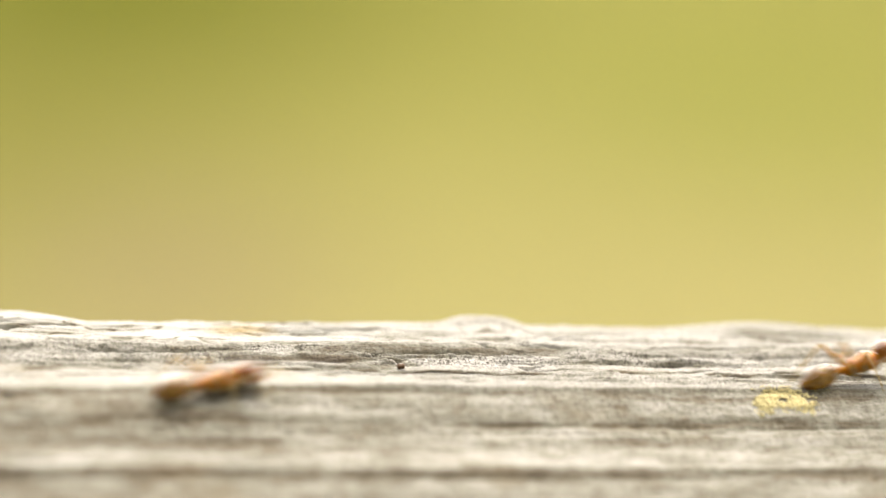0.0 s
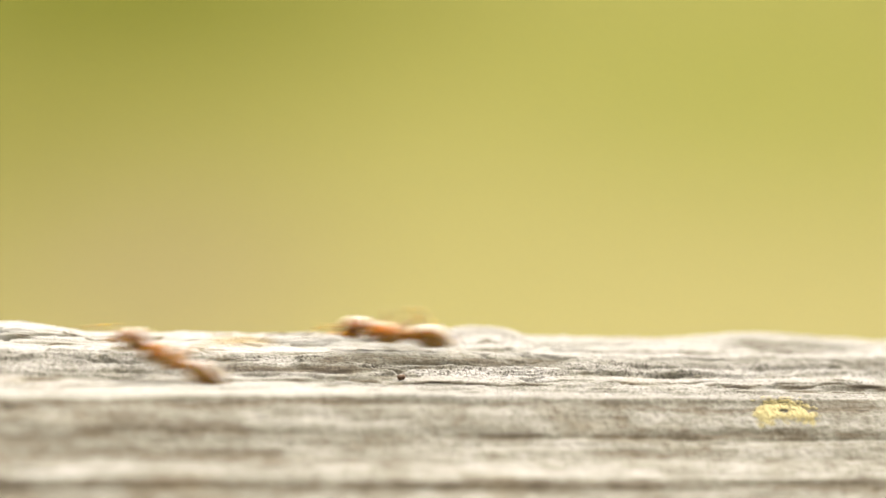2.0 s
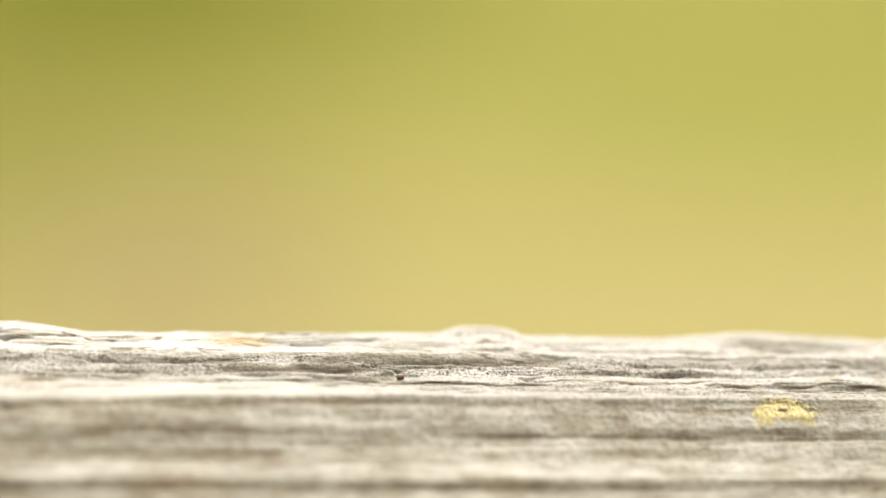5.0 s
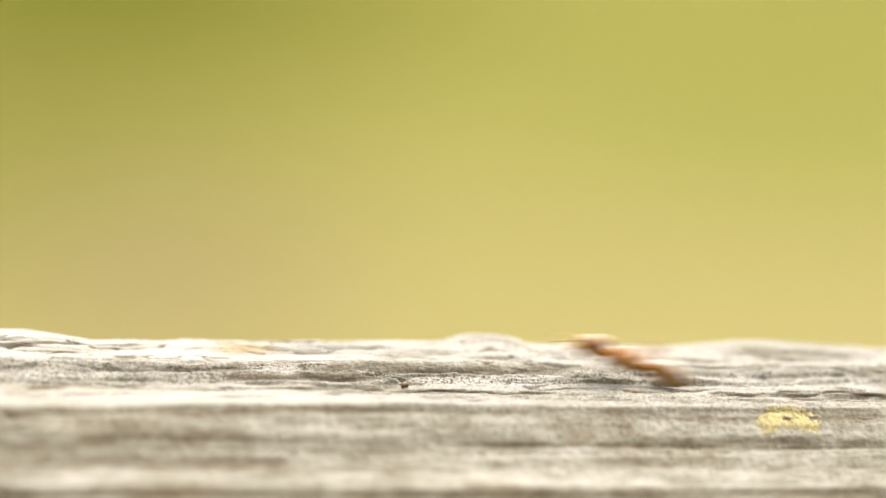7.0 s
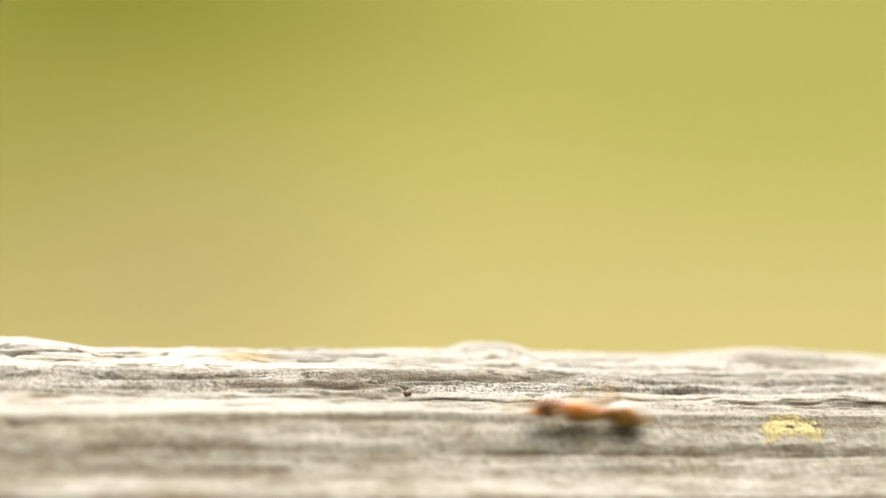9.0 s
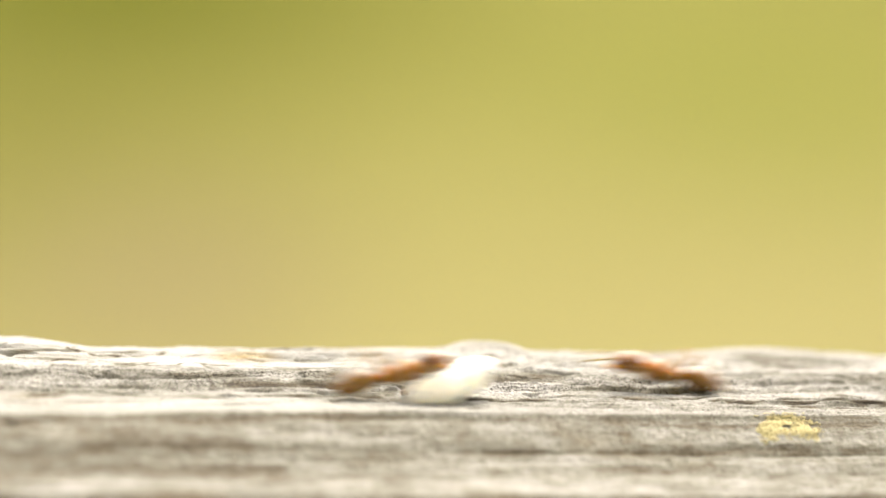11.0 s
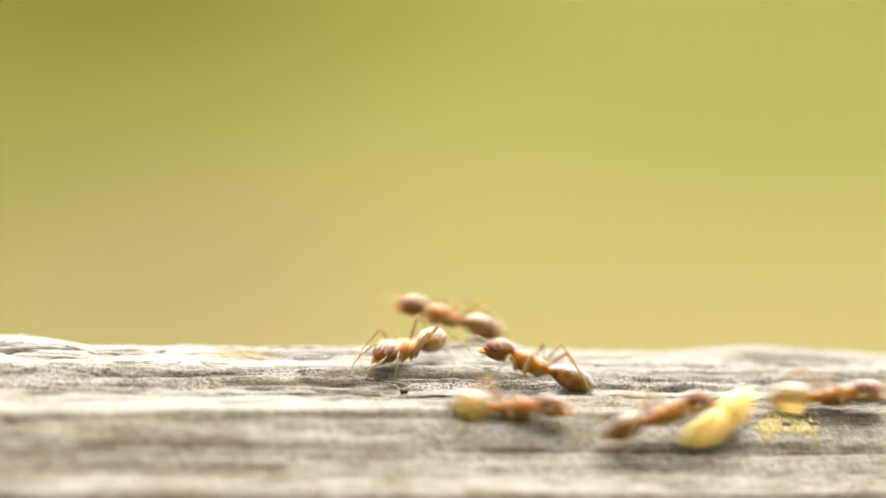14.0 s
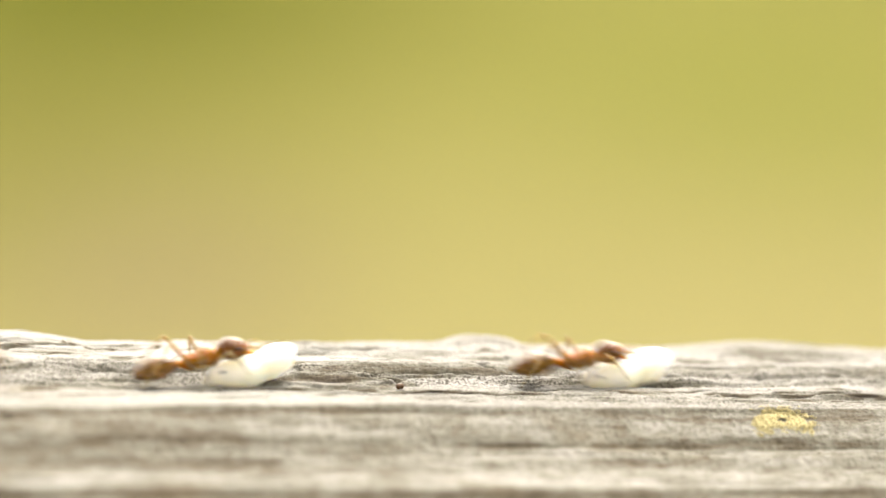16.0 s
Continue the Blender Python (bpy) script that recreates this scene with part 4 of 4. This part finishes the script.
    run(ant, [
        (0, 295.00, -4.99, -0.16, 180, 4), (12.8, 13.80, -4.95, -0.15, 182, 4), (12.9, 11.29, -5.12, -0.12, 188, 8),
        (13, 8.85, -6.23, -0.12, 200, 8), (13.1, 7.49, -7.42, -0.38, 193, 8), (13.2, 5.80, -7.49, -0.33, 177, 8),
        (13.3, 3.78, -6.94, -0.14, 167, 15), (13.4, 3.38, -5.60, 0.00, 162, 16), (13.5, 3.86, -4.77, 0.02, 146, 20),
        (13.6, 3.97, -3.61, 0.15, 136, 21), (13.7, 3.58, -1.51, 0.16, 170, 12), (13.8, 2.15, -0.51, 0.34, 178, 10),
        (13.9, 1.59, -0.40, 0.38, 180, 14), (14, 0.54, -0.42, 0.38, 180, 12), (14.1, -1.70, -0.45, 0.38, 180, 8),
        (14.2, -4.44, -0.50, 0.38, 180, 6), (14.3, -7.76, -0.55, 0.37, 180, 0), (14.4, -10.64, -0.58, 0.14, 181, 7),
        (14.5, -12.65, -0.73, 0.05, 182, 4), (16, -46.27, -0.52, 0.04, 180, 4),
    ], 12.8, 14.5)
    ant = stock["pale"].pop()
    run(ant, [
        (0, -320.81, -4.80, -0.14, 0, 4), (12.8, -13.87, -4.76, -0.13, -3, 4), (12.9, -11.48, -5.01, -0.14, -6, 0),
        (13, -9.75, -5.60, -0.14, -8, 8), (13.1, -6.63, -6.41, -0.15, -4, 4), (13.2, -2.50, -6.74, -0.21, 1, 0),
        (13.3, 0.74, -6.22, -0.13, 14, 4), (13.4, 0.62, -5.44, -0.04, 17, 15), (13.5, 1.04, -4.74, 0.02, 29, 19),
        (13.6, 0.77, -3.93, 0.05, 4, 8), (13.7, 2.14, -3.97, -0.01, -6, 8), (13.8, 4.27, -4.60, -0.06, -15, 0),
        (13.9, 6.36, -6.28, -0.17, -15, 7), (14, 8.45, -6.91, -0.22, -3, 1), (14.1, 10.81, -6.77, -0.15, 1, 6),
        (14.2, 13.38, -6.77, -0.16, 0, 4), (16, 56.59, -6.79, -0.17, 0, 4),
    ], 12.8, 14.2)
    ant = stock["pale"].pop()
    run(ant, [
        (0, -342.45, -0.35, 0.04, 0, 3), (13.2, -11.25, -0.59, 0.30, -3, 1), (13.3, -9.44, -0.67, 0.32, -6, -1),
        (13.4, -8.01, -1.28, 0.04, -5, 7), (13.5, -5.82, -1.21, 0.06, 0, 5), (13.6, -3.85, -0.97, 0.11, -15, 7),
        (13.7, -2.74, -2.98, 0.06, -10, 0), (13.8, -1.17, -4.93, -0.21, -25, 4), (13.9, -0.50, -5.52, -0.11, -27, 7),
        (14, 0.67, -7.31, -0.40, -16, -1), (14.1, 2.88, -7.68, -0.44, 1, 7), (14.2, 5.16, -7.16, -0.29, 14, -1),
        (14.3, 7.16, -5.80, -0.04, 13, 12), (14.4, 9.82, -5.46, -0.07, 14, 13), (14.5, 10.60, -5.40, -0.14, -10, 5),
        (14.6, 10.91, -5.85, -0.16, -5, 7), (14.7, 13.45, -5.90, -0.14, -1, 3), (16, 45.77, -5.93, -0.14, 0, 3),
    ], 13.2, 14.7)
    ant = stock["plain"].pop()
    run(ant, [
        (0, 359.14, -7.72, -0.40, 180, 8), (13.3, 13.12, -7.73, -0.36, 181, 8), (13.4, 10.40, -7.76, -0.37, 178, 11),
        (13.5, 7.85, -7.87, -0.48, 179, 7), (13.6, 4.05, -7.59, -0.22, 166, 14), (13.7, 3.31, -7.50, -0.36, 164, 4),
        (13.8, 2.68, -6.67, -0.12, 152, 4), (13.9, 2.03, -5.70, -0.12, 152, 4), (14, 1.78, -4.38, 0.02, 164, 14),
        (14.1, 1.20, -3.15, 0.10, 168, 13), (14.2, 0.18, -0.78, 0.17, 178, 12), (14.3, -1.81, -0.66, 0.13, 189, 4),
        (14.4, -3.80, -1.97, 0.13, 180, 15), (14.5, -5.44, -1.86, 0.06, 180, 2), (14.6, -7.66, -1.25, 0.11, 175, 12),
        (14.7, -10.01, -1.15, 0.09, 179, 10), (14.8, -12.72, -1.15, 0.09, 180, 8), (16, -44.45, -0.96, 0.05, 180, 8),
    ], 13.3, 14.8)
    ant = stock["plain"].pop()
    ant["label"] = 'orange-brown ant carrying an amber larva over the beam'
    run(ant, [
        (0, -364.34, -6.96, -0.19, 0, 10), (13, -14.07, -6.83, 0.02, 5, 10), (13.1, -11.83, -6.48, 0.03, 16, 12),
        (13.2, -10.75, -5.69, 0.11, 2, 10), (13.3, -8.99, -6.40, 0.02, -6, 9), (13.4, -6.70, -6.54, 0.08, -4, 10),
        (13.5, -4.53, -7.02, 0.01, 5, 12), (13.6, -1.81, -7.49, -0.12, -4, 6), (13.7, 0.27, -7.70, -0.16, -1, 12),
        (13.8, 1.23, -8.22, -0.43, -9, 10), (13.9, 2.25, -8.40, -0.52, 1, 6), (14, 4.13, -8.16, -0.38, 9, 12),
        (14.1, 7.00, -7.73, -0.16, 3, 6), (14.2, 9.45, -7.61, -0.14, 4, 11), (14.3, 11.43, -7.61, -0.16, -0, 10),
        (16, 57.65, -7.62, -0.36, 0, 10),
    ], 13, 14.3, stock["larva"].pop(), pose(1.30 * MM, 0.08 * MM, 0.07 * MM, 0, -20, 6))
    ant = stock["plain"].pop()
    run(ant, [
        (0, 416.68, -1.51, 0.07, 180, 4), (14.4, 14.67, -1.40, 0.07, 176, 4), (14.5, 12.19, -1.09, 0.05, 175, 8),
        (14.6, 9.76, -0.56, 0.12, 180, 14), (14.7, 5.99, -0.37, 0.24, 179, 2), (14.8, 2.80, -0.38, 0.38, 180, 14),
        (14.9, -0.82, -0.44, 0.38, 180, 0), (15, -4.55, -0.50, 0.37, 180, 4), (15.1, -7.93, -0.55, 0.38, 180, 7),
        (15.2, -11.03, -0.58, 0.26, 180, 0), (15.3, -13.45, -0.61, 0.24, 180, 4), (16, -33.72, -0.35, 0.04, 180, 4),
    ], 14.4, 15.3)
    ant = stock["plain"].pop()
    run(ant, [
        (0, 393.56, -2.24, 0.10, 180, 4), (14.6, 15.03, -2.12, 0.10, 177, 4), (14.7, 12.43, -1.93, 0.11, 181, 2),
        (14.8, 10.60, -2.32, 0.02, 171, 5), (14.9, 8.18, -0.59, 0.25, 168, 8), (15, 5.85, -0.35, 0.08, 180, 2),
        (15.1, 3.08, -0.38, 0.18, 180, 14), (15.2, 0.51, -0.46, 0.33, 183, 1), (15.3, -2.53, -1.04, 0.07, 180, 0),
        (15.4, -4.58, -3.21, 0.14, 186, -6), (15.5, -6.90, -6.11, -0.33, 186, 2), (15.6, -7.91, -6.48, -0.12, 185, 8),
        (15.7, -10.30, -6.68, -0.18, 181, 3), (15.8, -13.31, -6.66, -0.16, 180, 4), (16, -18.34, -6.63, -0.17, 180, 4),
    ], 14.6, 15.8)
    ant = stock["plain"].pop()
    run(ant, [
        (0, 425.61, -5.07, -0.16, 180, 4), (14.8, 11.42, -5.03, -0.15, 183, 4), (14.9, 6.49, -5.57, -0.14, 183, 8),
        (15, 2.09, -5.87, -0.19, 175, 0), (15.1, -0.89, -4.29, 0.00, 168, 13), (15.2, -4.72, -2.89, 0.24, 178, 10),
        (15.3, -8.02, -4.29, -0.05, 200, 2), (15.4, -10.25, -6.26, -0.20, 194, 6), (15.5, -13.29, -6.62, -0.15, 184, 4),
        (16, -26.59, -6.75, -0.16, 180, 4),
    ], 14.8, 15.5)
    ant = stock["plain"].pop()
    run(ant, [
        (0, 356.79, -0.77, 0.05, 180, 4), (14.9, 15.50, -0.65, 0.04, 186, 4), (15, 12.42, -1.29, 0.11, 194, 7),
        (15.1, 8.55, -3.57, 0.03, 186, -12), (15.2, 4.41, -4.93, -0.16, 188, 8), (15.3, 1.40, -5.28, -0.23, 170, 6),
        (15.4, -1.18, -2.95, 0.26, 151, 18), (15.5, -2.79, -1.12, 0.14, 180, 0), (15.6, -4.11, -2.84, -0.06, 185, 0),
        (15.7, -5.72, -1.60, 0.14, 176, 10), (15.8, -7.63, -0.73, 0.36, 178, 12), (15.9, -8.82, -1.38, 0.11, 205, 8),
        (16, -11.90, -3.92, -0.02, 207, 4),
    ], 14.9, 16)
    ant = stock["plain"].pop()
    ant["label"] = LOAD_LABEL
    run(ant, [
        (0, -388.54, -1.03, 0.06, 0, 12), (15, -13.03, -1.25, 0.28, 2, 12), (15.1, -10.94, -1.09, 0.28, 0, 8),
        (15.2, -9.53, -1.20, 0.28, -3, 13), (15.3, -9.09, -1.24, 0.26, 7, 16), (15.4, -7.23, -0.63, 0.34, 4, 18),
        (15.5, -5.98, -0.52, 0.48, 4, 18), (15.6, -4.31, -0.49, 0.36, 0, 11), (15.7, -2.40, -0.46, 0.32, -2, 12),
        (15.8, -0.20, -0.72, 0.38, -16, 11), (15.9, 1.42, -2.77, 0.24, 0, 4), (16, 2.96, -4.51, 0.05, 0, 4),
    ], 15, 16, stock["pupa"].pop(), pose(1.28 * MM, 0.08 * MM, 0.13 * MM, 0, -12, 8))
    ant = stock["plain"].pop()
    ant["label"] = LOAD_LABEL
    run(ant, [
        (0, -431.24, -2.71, 0.10, 0, 8), (15.5, -13.05, -2.84, 0.30, 0, 8), (15.6, -10.89, -2.81, 0.31, -2, 6),
        (15.7, -9.48, -3.01, 0.30, -13, 7), (15.8, -9.20, -3.60, 0.22, -13, 11), (15.9, -7.42, -4.26, 0.10, -9, 4),
        (16, -6.10, -4.67, 0.08, 0, 10),
    ], 15.5, 16, stock["pupa"].pop(), pose(1.28 * MM, 0.08 * MM, 0.11 * MM, 0, -6, 8))


motions()
